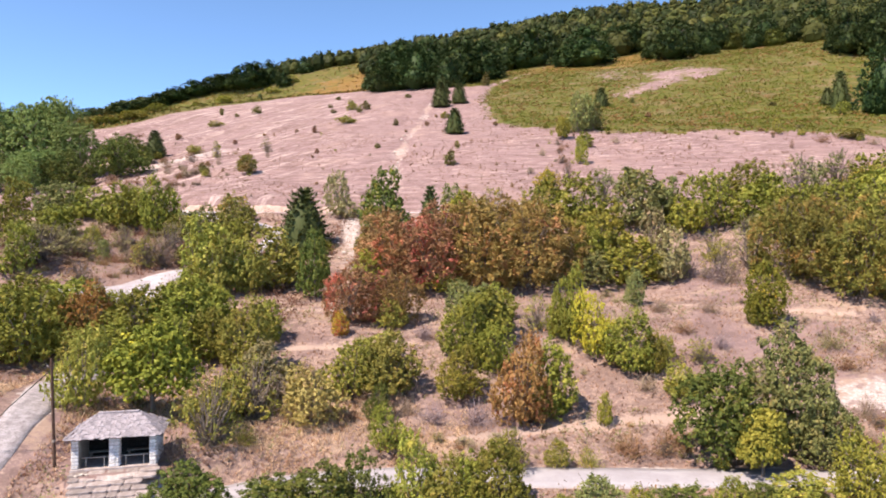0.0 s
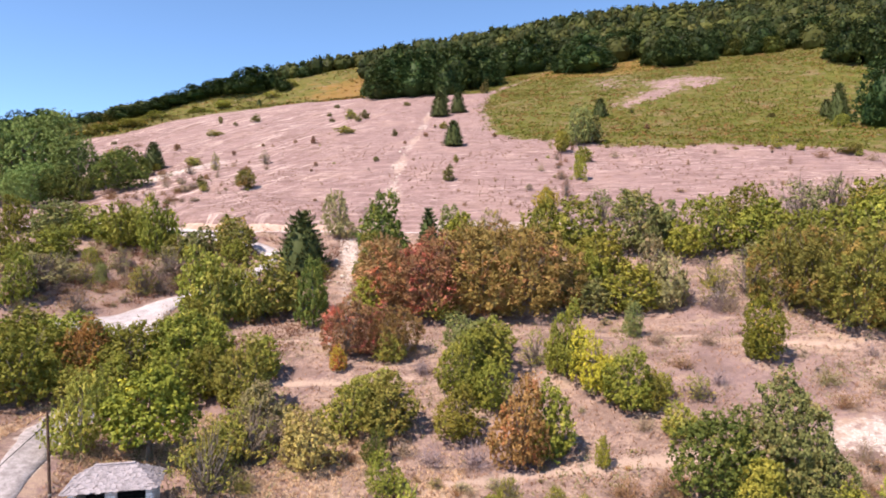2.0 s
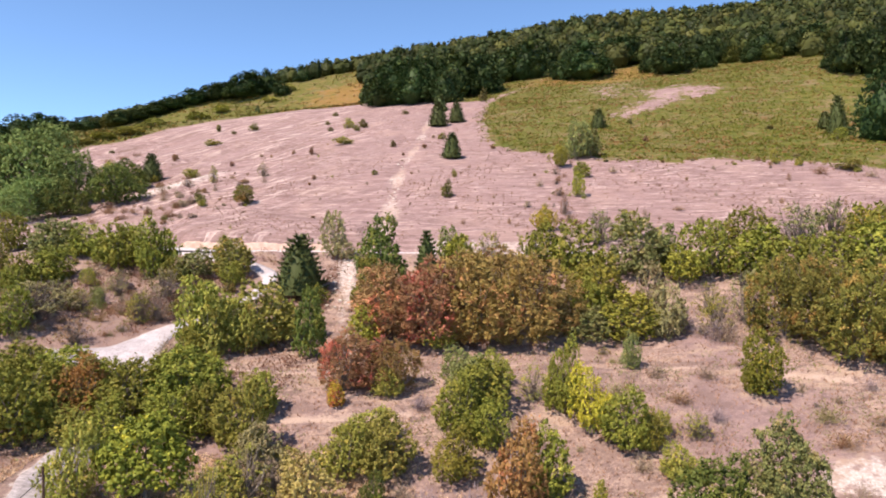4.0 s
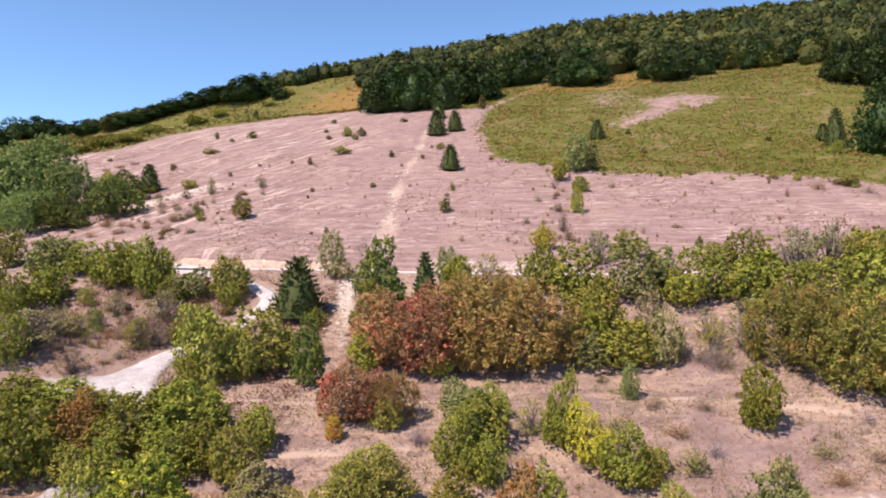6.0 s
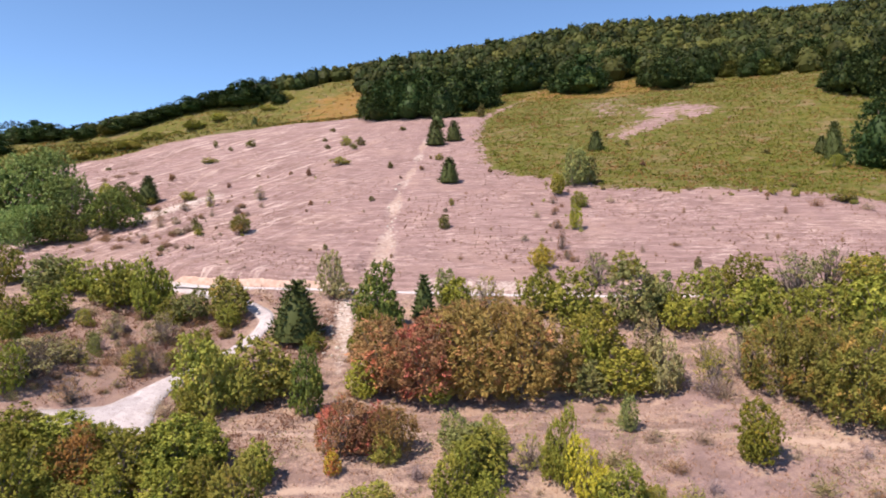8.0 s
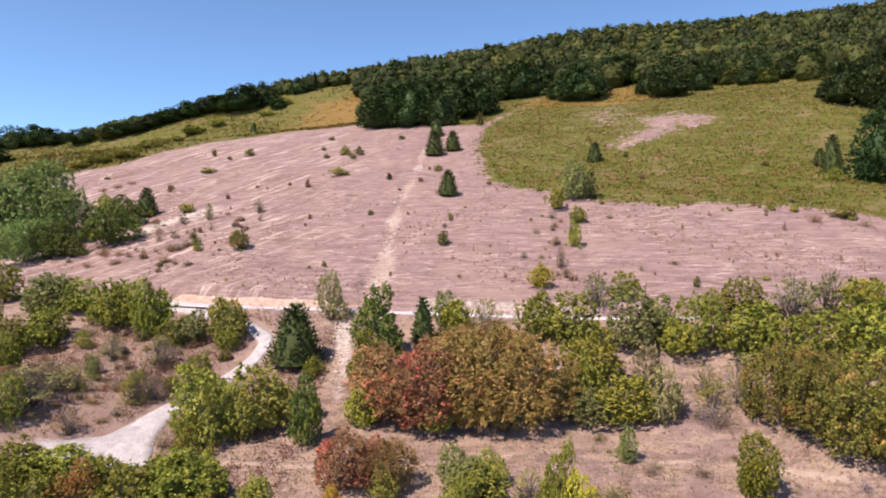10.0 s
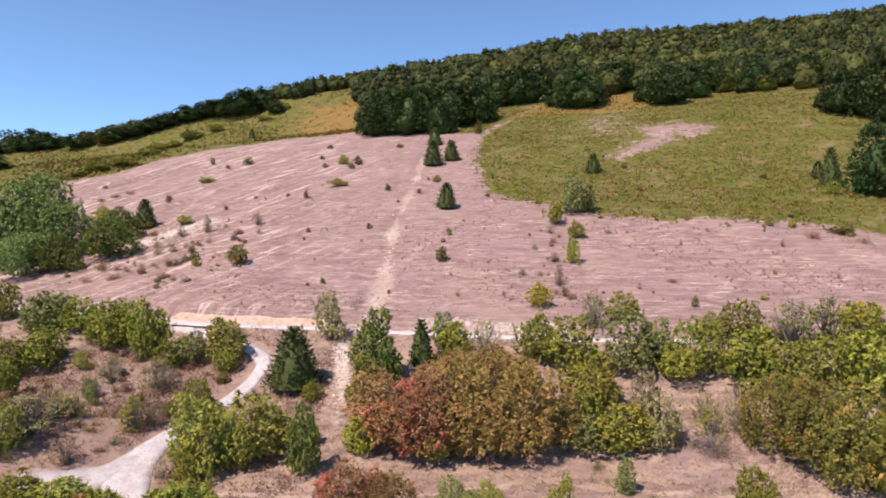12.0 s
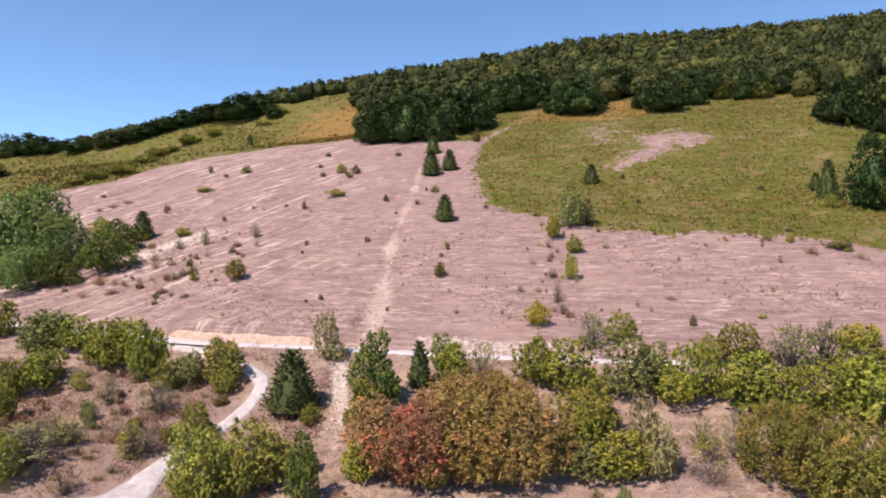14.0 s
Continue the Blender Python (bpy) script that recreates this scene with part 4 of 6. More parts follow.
def bare_mesh(seed):
    """A close mass of thin dry twigs on a few bent stems."""
    rng = np.random.default_rng(seed)
    d = unit(rng.normal(size=(620, 3)) + (0, 0, 0.45))
    d[:, 2] = np.abs(d[:, 2])
    p = d * rng.uniform(0.14, 0.5, (620, 1)) * (1, 1, 1.75) * (0.85 + 0.2 * np.sin(7 * np.arctan2(d[:, 1:2], d[:, :1]) + seed))
    p[:, 2] += 0.05
    way = d + (0, 0, 0.5) + rng.normal(size=d.shape) * 0.45
    blades = leaf_blades(rng, p, rng.normal(size=p.shape), 0.0125 * rng.uniform(0.6, 1.4, 620), 9.0, way)
    return joined("dry_sprigs", [(*blades, np.repeat(np.column_stack([rng.random(620), np.zeros(620), rng.random(620), np.ones(620)]), 3, axis=0))]), joined("bare_twigs", twigs(rng, 16, 0.008))


def twiggy_mesh(seed):
    rng = np.random.default_rng(seed)
    c, r = lumps_on(rng, *stools(rng, 6, (0.2, 0.28), (0.45, 0.95), 0.28), 4, (0.35, 0.5))
    return joined("thin_leaves", to_box([tufted(rng, c, r, 150, 8, 0.05, 0.021, 1.7, shoots=70, shoot=0.12)])), joined("thin_branches", twigs(rng, 70, 0.011))


MESHES = {
    "shrub": [shrub_mesh(s) for s in (1, 2, 3, 4, 5)], "far_shrub": [shrub_mesh(s, 300, 10, 0.043, 0.034) for s in (6, 7, 8, 9)], "maple": [maple_mesh(11)], "oak": [oak_mesh(21), oak_mesh(22), oak_mesh(23)],
    "tree": [tree_mesh(31), tree_mesh(32)], "poplar": [poplar_mesh(41), poplar_mesh(42)], "beech": [beech_mesh(s) for s in (51, 52, 53, 54)],
    "cherry": [cherry_mesh(s) for s in (61, 62, 63)], "pine": [pine_mesh(71), pine_mesh(72)], "spruce": [pine_mesh(73, 11, 0.42)],
    "juniper": [juniper_mesh(s) for s in (81, 82, 83)], "bare": [bare_mesh(s) for s in (91, 92, 93)], "twiggy": [twiggy_mesh(s) for s in (101, 102, 103)],
    "sapling": [tree_mesh(111)],
}
KINDS = {  # thing's name, its two parts, the words of its label, category
    "shrub": ("shrub", "foliage", "stem", "rounded leafy shrub", "shrub"), "maple": ("maple_tree", "crown", "trunk", "round-crowned broadleaf tree", "tree"),
    "oak": ("oak_tree", "crown", "trunk", "dense broad-crowned oak", "tree"), "tree": ("young_tree", "crown", "trunk", "upright young broadleaf tree", "tree"),
    "poplar": ("poplar_tree", "crown", "trunk", "tall silvery poplar", "tree"), "beech": ("beech_tree", "crown", "trunk", "dense domed beech", "tree"),
    "cherry": ("cherry_tree", "crown", "stem", "wild cherry", "tree"), "pine": ("pine_tree", "needles", "trunk", "conical pine", "tree"),
    "spruce": ("spruce_tree", "needles", "trunk", "small conical spruce", "tree"), "juniper": ("juniper_bush", "needles", "stem", "low juniper bush", "bush"),
    "bare": ("bare_shrub", "foliage", "wood", "low leafless twiggy shrub", "shrub"), "twiggy": ("thorn_bush", "foliage", "wood", "thin twiggy thorn bush", "bush"),
    "sapling": ("sapling", "crown", "trunk", "slender sapling", "tree"),
}
HUES = {"green": "mid-green", "darkgreen": "dark green", "greygreen": "grey-green", "olive": "olive", "greyolive": "grey-olive", "oliveyellow": "yellowing olive",
        "maple": "yellow-topped green", "yellowgreen": "bright yellow-green", "yellow": "golden yellow", "pale": "pale straw-yellow", "red": "autumn-red", "russet": "russet-brown", "autumn": "brown and red autumn",
        "autumnolive": "brownish olive", "rustgreen": "rusty green", "yellowred": "yellow and red", "pine": "dark blue-green", "dark": "dark green", "beech": "dark green",
        "light": "lighter green", "poplar": "silvery green", "rust": "rust-brown", "grey": "grey", "violet": "grey-violet"}
dice = random.Random(7)


def plant(kind, hue, x, y, wide, high):
    name, leafy, woody, words, category = KINDS[kind]
    where = ("among dry grass at the roadside" if y < 70 else "in scrub below the road" if y < 118 else "on the bare grazed slope" if y < 260 else "along the upper edge of the slope")
    top = tagged(new(name), f"{HUES[hue]} {words} {where}", category, f"{name}s {where}")
    top.matrix_basis = Matrix.LocRotScale((x, y, z_at(x, y) - (0.07 if kind == "beech" else 0.03) * high), Euler((0, 0, dice.uniform(0, 6.28))), (wide, wide * dice.uniform(0.9, 1.1), high))
    forms = MESHES["far_shrub" if kind == "shrub" and y > 78 else kind]
    leaves, wood = forms[dice.randrange(len(forms))]
    tagged(part(leafy, leaves, LEAVES[hue], top), kind="stuff" if kind == "bare" else "")
    part(woody, wood, LEAVES[hue] if kind == "bare" else BARK, top)
    return top


plant("oak", "darkgreen", -15.4, 41.9, 5.40, 3.89)
plant("shrub", "darkgreen", -7.6, 42.5, 5.46, 4.35)
plant("shrub", "darkgreen", -10.6, 42.5, 5.47, 3.22)
plant("shrub", "darkgreen", -4.9, 42.8, 5.14, 5.14)
plant("oak", "green", 3.4, 42.9, 5.16, 6.31)
plant("shrub", "oliveyellow", 0.2, 43.1, 3.70, 4.99)
plant("shrub", "darkgreen", 20.0, 43.3, 3.34, 2.70)
plant("shrub", "oliveyellow", -1.7, 43.3, 4.09, 6.37)
plant("shrub", "darkgreen", 14.8, 43.4, 5.59, 2.71)
plant("shrub", "green", 1.6, 43.4, 2.98, 5.03)
plant("shrub", "yellowgreen", 12.3, 43.5, 2.24, 2.52)
plant("shrub", "green", 18.0, 43.5, 3.36, 2.91)
plant("shrub", "oliveyellow", 22.7, 43.7, 4.88, 3.12)
plant("shrub", "green", 7.7, 43.8, 2.25, 1.95)
plant("shrub", "greygreen", 9.9, 43.8, 4.32, 3.51)
plant("shrub", "yellowgreen", 26.7, 43.9, 4.14, 5.28)
plant("shrub", "oliveyellow", 29.3, 44.5, 3.05, 5.15)
plant("bare", "olive", -17.0, 45.7, 2.99, 2.24)
plant("bare", "grey", -18.3, 47.1, 2.70, 2.70)
plant("maple", "yellowgreen", 22.3, 48.2, 4.05, 5.06)
plant("twiggy", "olive", 4.9, 49.4, 2.97, 3.43)
plant("twiggy", "olive", -16.7, 49.5, 4.67, 5.73)
plant("oak", "greygreen", 27.3, 49.8, 4.70, 5.10)
plant("bare", "olive", -14.5, 50.1, 3.28, 1.84)
plant("shrub", "oliveyellow", 20.2, 50.2, 1.29, 1.12)
plant("twiggy", "olive", 5.0, 50.5, 2.60, 3.15)
plant("bare", "grey", 28.8, 50.7, 2.90, 2.07)
plant("shrub", "olive", 8.4, 50.8, 2.09, 2.49)
plant("bare", "olive", 10.7, 51.0, 2.92, 2.08)
plant("oak", "darkgreen", 21.2, 51.2, 7.25, 7.67)
plant("shrub", "oliveyellow", -17.4, 51.7, 3.55, 2.99)
plant("oak", "greygreen", 26.1, 51.8, 6.67, 9.93)
plant("twiggy", "rust", 16.8, 52.0, 2.23, 1.30)
plant("bare", "rust", 14.1, 52.1, 4.26, 2.34)
plant("shrub", "green", -4.2, 52.2, 3.58, 3.48)
plant("shrub", "olive", -27.6, 52.8, 5.08, 7.06)
plant("bare", "rust", 17.6, 53.2, 3.91, 1.83)
plant("maple", "maple", -22.6, 53.6, 6.9, 7.3)
plant("shrub", "olive", -17.0, 54.2, 3.95, 4.11)
plant("shrub", "pale", -10.6, 54.9, 5.09, 5.48)
plant("bare", "grey", 33.7, 54.9, 2.69, 2.69)
plant("twiggy", "oliveyellow", -15.3, 55.0, 5.67, 5.15)
plant("sapling", "yellowgreen", 13.1, 56.0, 1.37, 3.02)
plant("bare", "violet", 2.8, 56.1, 4.81, 2.38)
plant("shrub", "darkgreen", -5.3, 56.2, 2.41, 3.51)
plant("bare", "violet", -0.9, 56.2, 3.91, 2.07)
plant("shrub", "russet", 6.7, 56.5, 5.4, 7.9)
plant("twiggy", "grey", -13.8, 57.3, 2.95, 3.32)
plant("bare", "grey", -3.0, 57.3, 2.81, 1.87)
plant("shrub", "green", 9.1, 57.6, 4.3, 6.9)
plant("shrub", "greyolive", -15.5, 59.1, 4.82, 5.53)
plant("shrub", "oliveyellow", 20.6, 59.5, 3.83, 3.45)
plant("shrub", "olive", -12.9, 59.8, 3.08, 2.93)
plant("shrub", "oliveyellow", -8.1, 60.1, 5.42, 5.63)
plant("bare", "grey", 17.7, 60.2, 3.05, 2.06)
plant("shrub", "yellowgreen", 1.4, 60.2, 4.76, 4.94)
plant("bare", "grey", 26.9, 60.2, 3.45, 1.97)
plant("shrub", "olive", -4.6, 60.3, 5.17, 5.91)
plant("bare", "rust", 36.2, 61.9, 4.05, 2.02)
plant("shrub", "green", -43.3, 62.1, 7.99, 8.30)
plant("shrub", "green", -37.8, 62.2, 7.74, 8.04)
plant("shrub", "oliveyellow", -17.5, 62.6, 6.02, 7.53)
plant("shrub", "olive", -32.9, 62.7, 4.84, 4.19)
plant("shrub", "yellowgreen", 19.3, 62.7, 2.96, 4.19)
plant("shrub", "green", 17.5, 63.2, 5.7, 6.1)
plant("shrub", "green", 4.7, 63.4, 3.81, 5.08)
plant("shrub", "oliveyellow", -6.4, 63.5, 6.54, 3.96)
plant("shrub", "green", -30.2, 63.6, 5.18, 4.81)
plant("shrub", "green", -24.7, 63.6, 6.01, 5.39)
plant("bare", "grey", 16.5, 64.0, 3.14, 2.09)
plant("bare", "rust", 32.3, 64.1, 3.67, 2.10)
plant("twiggy", "olive", 24.0, 64.5, 3.32, 2.30)
plant("shrub", "oliveyellow", 20.6, 64.6, 2.77, 2.59)
plant("shrub", "green", -21.7, 64.9, 4.45, 5.20)
plant("shrub", "green", 2.2, 65.0, 5.02, 6.66)
plant("bare", "greyolive", 36.8, 65.6, 4.82, 2.41)
plant("shrub", "yellow", 14.3, 65.8, 4.63, 6.74)
plant("bare", "violet", 26.6, 66.2, 3.14, 2.06)
plant("shrub", "green", -37.1, 66.9, 7.17, 6.24)
plant("shrub", "green", 12.5, 67.8, 4.36, 8.15)
plant("shrub", "oliveyellow", -17.4, 67.9, 4.08, 4.84)
plant("shrub", "green", -29.9, 67.9, 7.57, 6.77)
plant("shrub", "green", 4.2, 68.2, 6.43, 5.46)
plant("shrub", "green", -42.2, 68.2, 5.27, 5.93)
plant("shrub", "green", 11.5, 68.3, 2.64, 5.47)
plant("shrub", "rustgreen", -34.6, 67.6, 6.3, 7.0)
plant("shrub", "green", -25.5, 68.7, 7.36, 7.22)
plant("bare", "violet", -1.9, 68.7, 2.25, 1.46)
plant("bare", "violet", -1.9, 68.9, 2.70, 1.92)
plant("bare", "rust", 24.0, 69.0, 3.95, 2.03)
plant("shrub", "oliveyellow", -18.0, 69.0, 3.26, 3.38)
plant("shrub", "yellowred", -10.3, 69.2, 1.90, 2.78)
plant("shrub", "greygreen", 3.7, 69.5, 5.96, 5.26)
plant("twiggy", "olive", 9.4, 69.6, 4.18, 3.72)
plant("shrub", "green", -30.8, 69.8, 5.39, 4.97)
plant("shrub", "green", -44.0, 69.9, 6.60, 6.08)
plant("shrub", "green", 31.9, 70.2, 2.41, 3.75)
plant("shrub", "maple", 32.8, 70.2, 4.7, 6.9)
plant("bare", "greyolive", 18.1, 70.3, 4.59, 2.30)
plant("bare", "violet", 44.0, 70.5, 2.42, 1.84)
plant("shrub", "green", -23.4, 70.5, 5.45, 5.34)
plant("shrub", "green", -27.2, 70.7, 6.67, 5.67)
plant("shrub", "olive", -5.1, 71.3, 3.67, 3.49)
plant("shrub", "green", -42.1, 72.1, 7.43, 4.85)
plant("shrub", "green", -43.0, 72.4, 7.45, 6.30)
plant("cherry", "red", -9.9, 72.4, 5.28, 7.09)
plant("cherry", "autumn", -4.6, 72.4, 5.28, 5.81)
plant("shrub", "green", -38.4, 72.5, 8.09, 5.28)
plant("shrub", "olive", 5.7, 73.0, 3.76, 3.90)
plant("shrub", "greygreen", 2.2, 73.1, 5.02, 4.56)
plant("shrub", "green", -34.4, 73.2, 5.97, 3.62)
plant("cherry", "red", -6.8, 73.2, 5.65, 5.87)
plant("bare", "grey", 28.2, 73.3, 3.35, 2.16)
plant("bare", "grey", 22.9, 73.7, 3.13, 2.17)
plant("cherry", "autumnolive", 50.8, 74.1, 9.54, 12.55)
plant("shrub", "yellowgreen", -24.5, 74.5, 2.69, 4.12)
plant("cherry", "autumnolive", 46.0, 75.3, 9.70, 12.75)
plant("shrub", "olive", -27.3, 75.7, 5.85, 2.70)
plant("cherry", "rustgreen", 48.9, 75.9, 6.52, 8.12)
plant("shrub", "greygreen", 21.3, 76.8, 2.50, 4.52)
plant("shrub", "yellowgreen", -28.2, 78.3, 2.77, 4.48)
plant("cherry", "autumnolive", 43.9, 79.3, 9.60, 10.98)
plant("bare", "grey", -31.1, 79.7, 4.24, 2.74)
plant("bare", "grey", -44.6, 77.0, 2.6, 2.4)
plant("shrub", "green", -49.4, 80.0, 4.47, 6.28)
plant("twiggy", "rust", -42.2, 80.2, 3.74, 3.11)
plant("shrub", "olive", -26.1, 80.5, 5.63, 7.44)
plant("shrub", "oliveyellow", -28.6, 81.4, 6.45, 9.2)
plant("tree", "darkgreen", -15.3, 82.2, 4.29, 8.96)
plant("cherry", "autumnolive", 41.2, 82.3, 9.20, 10.64)
plant("shrub", "olive", -22.9, 82.5, 5.38, 6.48)
plant("shrub", "olive", -25.2, 84.0, 5.2, 6.6)
plant("twiggy", "greyolive", -48.6, 83.0, 8.51, 4.98)
plant("bare", "grey", 34.5, 83.3, 6.13, 3.75)
plant("bare", "violet", 33.4, 84.1, 5.50, 3.09)
plant("shrub", "green", 39.0, 84.8, 2.37, 3.53)
plant("shrub", "greyolive", 28.4, 85.7, 4.6, 7.4)
plant("twiggy", "greyolive", -49.7, 85.7, 8.79, 3.56)
plant("shrub", "olive", -21.6, 85.9, 8.40, 8.4)
plant("shrub", "yellowgreen", 23.4, 86.3, 8.04, 6.53)
plant("twiggy", "olive", 34.8, 86.5, 4.84, 4.39)
plant("shrub", "olive", 0.2, 86.7, 5.66, 3.20)
plant("bare", "violet", 30.6, 86.8, 6.39, 3.55)
plant("twiggy", "greyolive", 38.8, 86.8, 5.66, 7.22)
plant("shrub", "greygreen", 19.0, 86.9, 7.29, 4.82)
plant("cherry", "autumn", 10.8, 87.0, 10.53, 12.45)
plant("shrub", "yellowgreen", -9.4, 87.2, 4.47, 4.99)
plant("shrub", "green", 56.9, 87.3, 9.76, 10.48)
plant("cherry", "red", -1.6, 87.5, 9.78, 12.0)
plant("cherry", "autumn", 4.7, 87.8, 11.46, 12.98)
plant("twiggy", "greyolive", -48.6, 88.5, 4.95, 4.09)
plant("cherry", "autumn", 15.4, 88.5, 7.01, 8.3)
plant("shrub", "olive", -19.6, 88.6, 4.54, 5.73)
plant("bare", "grey", -0.3, 88.8, 1.89, 3.77)
plant("twiggy", "olive", -38.3, 88.8, 4.55, 4.51)
plant("shrub", "oliveyellow", -15.7, 89.1, 2.49, 3.29)
plant("shrub", "greyolive", 27.3, 89.2, 4.4, 8.6)
plant("cherry", "red", -6.7, 89.5, 9.59, 10.4)
plant("twiggy", "olive", 35.1, 90.0, 4.61, 4.15)
plant("shrub", "green", 19.3, 90.2, 5.88, 7.49)
plant("twiggy", "olive", -46.9, 90.8, 4.23, 2.93)
plant("twiggy", "olive", -39.1, 90.9, 3.39, 3.78)
plant("twiggy", "grey", -36.9, 91.0, 4.66, 4.20)
plant("shrub", "green", 52.8, 91.3, 8.50, 7.59)
plant("shrub", "green", 47.7, 91.5, 9.38, 8.03)
plant("twiggy", "olive", -48.2, 92.1, 5.15, 3.40)
plant("shrub", "oliveyellow", -29.6, 92.4, 3.6, 3.2)
plant("shrub", "yellowgreen", 21.5, 93.4, 10.01, 8.63)
plant("shrub", "green", 43.4, 94.4, 9.68, 8.72)
plant("shrub", "autumnolive", -35.8, 94.5, 3.08, 2.62)
plant("shrub", "green", 58.6, 94.6, 8.38, 9.18)
plant("cherry", "autumn", 2.1, 95.6, 11.58, 8.83)
plant("bare", "grey", -43.7, 96.7, 4.74, 3.16)
plant("cherry", "autumn", 9.3, 96.7, 11.71, 8.48)
plant("tree", "green", -9.5, 97.3, 5.62, 7.64)
plant("shrub", "green", -32.5, 97.4, 5.63, 4.95)
plant("cherry", "red", 12.9, 97.5, 5.45, 5.40)
plant("shrub", "yellowgreen", 34.1, 97.7, 6.82, 5.86)
plant("shrub", "green", 38.6, 98.0, 8.22, 8.60)
plant("twiggy", "greygreen", 56.4, 99.0, 7.38, 7.31)
plant("twiggy", "greygreen", 51.8, 99.5, 10.20, 7.81)
plant("shrub", "green", -17.6, 99.7, 3.53, 3.50)
plant("shrub", "greygreen", 28.7, 100.0, 7.92, 9.24)
plant("shrub", "greygreen", -49.0, 100.1, 2.43, 3.33)
plant("shrub", "greygreen", 32.8, 101.2, 5.66, 7.01)
plant("shrub", "green", 20.2, 102.4, 8.11, 8.51)
plant("shrub", "green", 46.7, 102.6, 7.65, 6.63)
plant("tree", "darkgreen", -8.7, 102.7, 7.84, 12.14)
plant("twiggy", "violet", 52.2, 102.8, 5.75, 3.80)
plant("shrub", "autumnolive", 9.0, 103.0, 5.76, 4.28)
plant("pine", "pine", -20.9, 103.8, 7.7, 9.50)
plant("shrub", "yellowgreen", 42.2, 103.9, 5.81, 4.80)
plant("shrub", "yellow", 64.2, 104.4, 7.30, 3.67)
plant("shrub", "autumnolive", 4.0, 104.7, 8.78, 4.35)
plant("bare", "violet", -50.8, 104.8, 4.28, 3.00)
plant("shrub", "greygreen", -51.7, 104.9, 3.42, 3.39)
plant("shrub", "green", 15.6, 105.0, 8.32, 8.24)
plant("shrub", "green", -64.6, 105.2, 5.39, 6.80)
plant("twiggy", "greyolive", -41.6, 105.6, 6.89, 4.88)
plant("shrub", "green", -32.9, 110.6, 5.4, 4.3)
plant("twiggy", "olive", 7.7, 107.9, 6.03, 6.48)
plant("spruce", "pine", -2.0, 107.9, 4.06, 7.23)
plant("twiggy", "greyolive", -50.7, 109.5, 4.08, 4.55)
plant("shrub", "yellowgreen", 2.9, 110.6, 5.97, 5.62)
plant("shrub", "green", -68.3, 112.2, 5.23, 7.25)
plant("shrub", "greygreen", 1.6, 112.7, 4.73, 6.25)
plant("shrub", "green", -43.0, 113.3, 5.28, 4.71)
plant("bare", "violet", -64.6, 113.3, 5.56, 2.78)
plant("shrub", "greygreen", -39.7, 114.2, 7.98, 5.80)
plant("shrub", "oliveyellow", -57.6, 114.4, 3.41, 3.17)
plant("shrub", "autumnolive", -33.8, 114.5, 6.61, 6.98)
plant("twiggy", "greygreen", 26.4, 114.6, 6.41, 5.82)
plant("shrub", "green", -65.6, 115.1, 7.72, 6.59)
plant("shrub", "green", 31.9, 116.2, 5.63, 5.15)
plant("shrub", "green", -65.7, 117.2, 8.19, 6.71)
plant("shrub", "green", -48.7, 117.3, 7.87, 11.37)
plant("shrub", "greyolive", -17.5, 118.6, 6.2, 8.9)
plant("bare", "grey", -59.1, 118.7, 5.82, 2.91)
plant("shrub", "green", -47.4, 119.0, 5.54, 8.24)
plant("shrub", "olive", -36.9, 119.9, 6.70, 5.54)
plant("shrub", "green", -78.9, 121.2, 7.90, 7.84)
plant("shrub", "green", -56.0, 121.5, 9.62, 8.97)
plant("juniper", "dark", 45.9, 121.6, 1.69, 2.29)
plant("juniper", "olive", 59.1, 123.7, 2.02, 0.91)
plant("shrub", "oliveyellow", -56.7, 123.9, 4.62, 5.15)
plant("shrub", "green", -58.7, 124.4, 6.95, 6.32)
plant("shrub", "yellow", 19.2, 126.5, 5.42, 4.90)
plant("shrub", "green", -56.7, 126.7, 8.27, 7.02)
plant("shrub", "green", -65.3, 129.1, 6.62, 6.56)
plant("shrub", "greygreen", -74.0, 129.9, 7.26, 7.20)
plant("shrub", "greygreen", -72.7, 131.1, 10.99, 7.87)
plant("bare", "rust", 77.1, 131.4, 1.29, 1.50)
plant("bare", "grey", 39.0, 131.5, 1.50, 2.15)
plant("shrub", "green", -70.0, 132.3, 6.16, 6.11)
plant("bare", "rust", 4.5, 133.8, 1.75, 1.31)
plant("bare", "rust", 46.2, 134.2, 3.29, 1.32)
plant("bare", "grey", 64.5, 134.9, 1.54, 2.20)
plant("twiggy", "rust", 24.5, 135.9, 2.53, 4.52)
plant("shrub", "green", -85.9, 138.6, 6.46, 8.32)
plant("bare", "grey", 56.3, 141.1, 1.38, 1.38)
plant("juniper", "dark", -23.4, 144.3, 1.65, 1.41)
plant("shrub", "yellowgreen", 28.7, 144.9, 3.24, 5.62)
plant("bare", "rust", 73.8, 146.4, 1.44, 2.87)
plant("bare", "grey", 91.8, 147.2, 4.81, 2.41)
plant("juniper", "dark", 1.6, 149.9, 3.68, 3.68)
plant("bare", "rust", 53.5, 150.2, 1.23, 1.96)
plant("bare", "rust", 82.8, 150.7, 4.93, 2.71)
plant("shrub", "autumnolive", 90.3, 152.8, 5.41, 2.54)
plant("bare", "grey", 22.1, 153.9, 2.77, 2.77)
plant("bare", "grey", 61.7, 156.2, 2.04, 1.79)
plant("juniper", "olive", 81.4, 157.1, 1.67, 2.31)
plant("shrub", "oliveyellow", 76.4, 157.9, 2.35, 3.79)
plant("shrub", "autumnolive", -44.6, 158.7, 5.32, 4.69)
plant("shrub", "green", 32.3, 159.2, 4.45, 3.82)
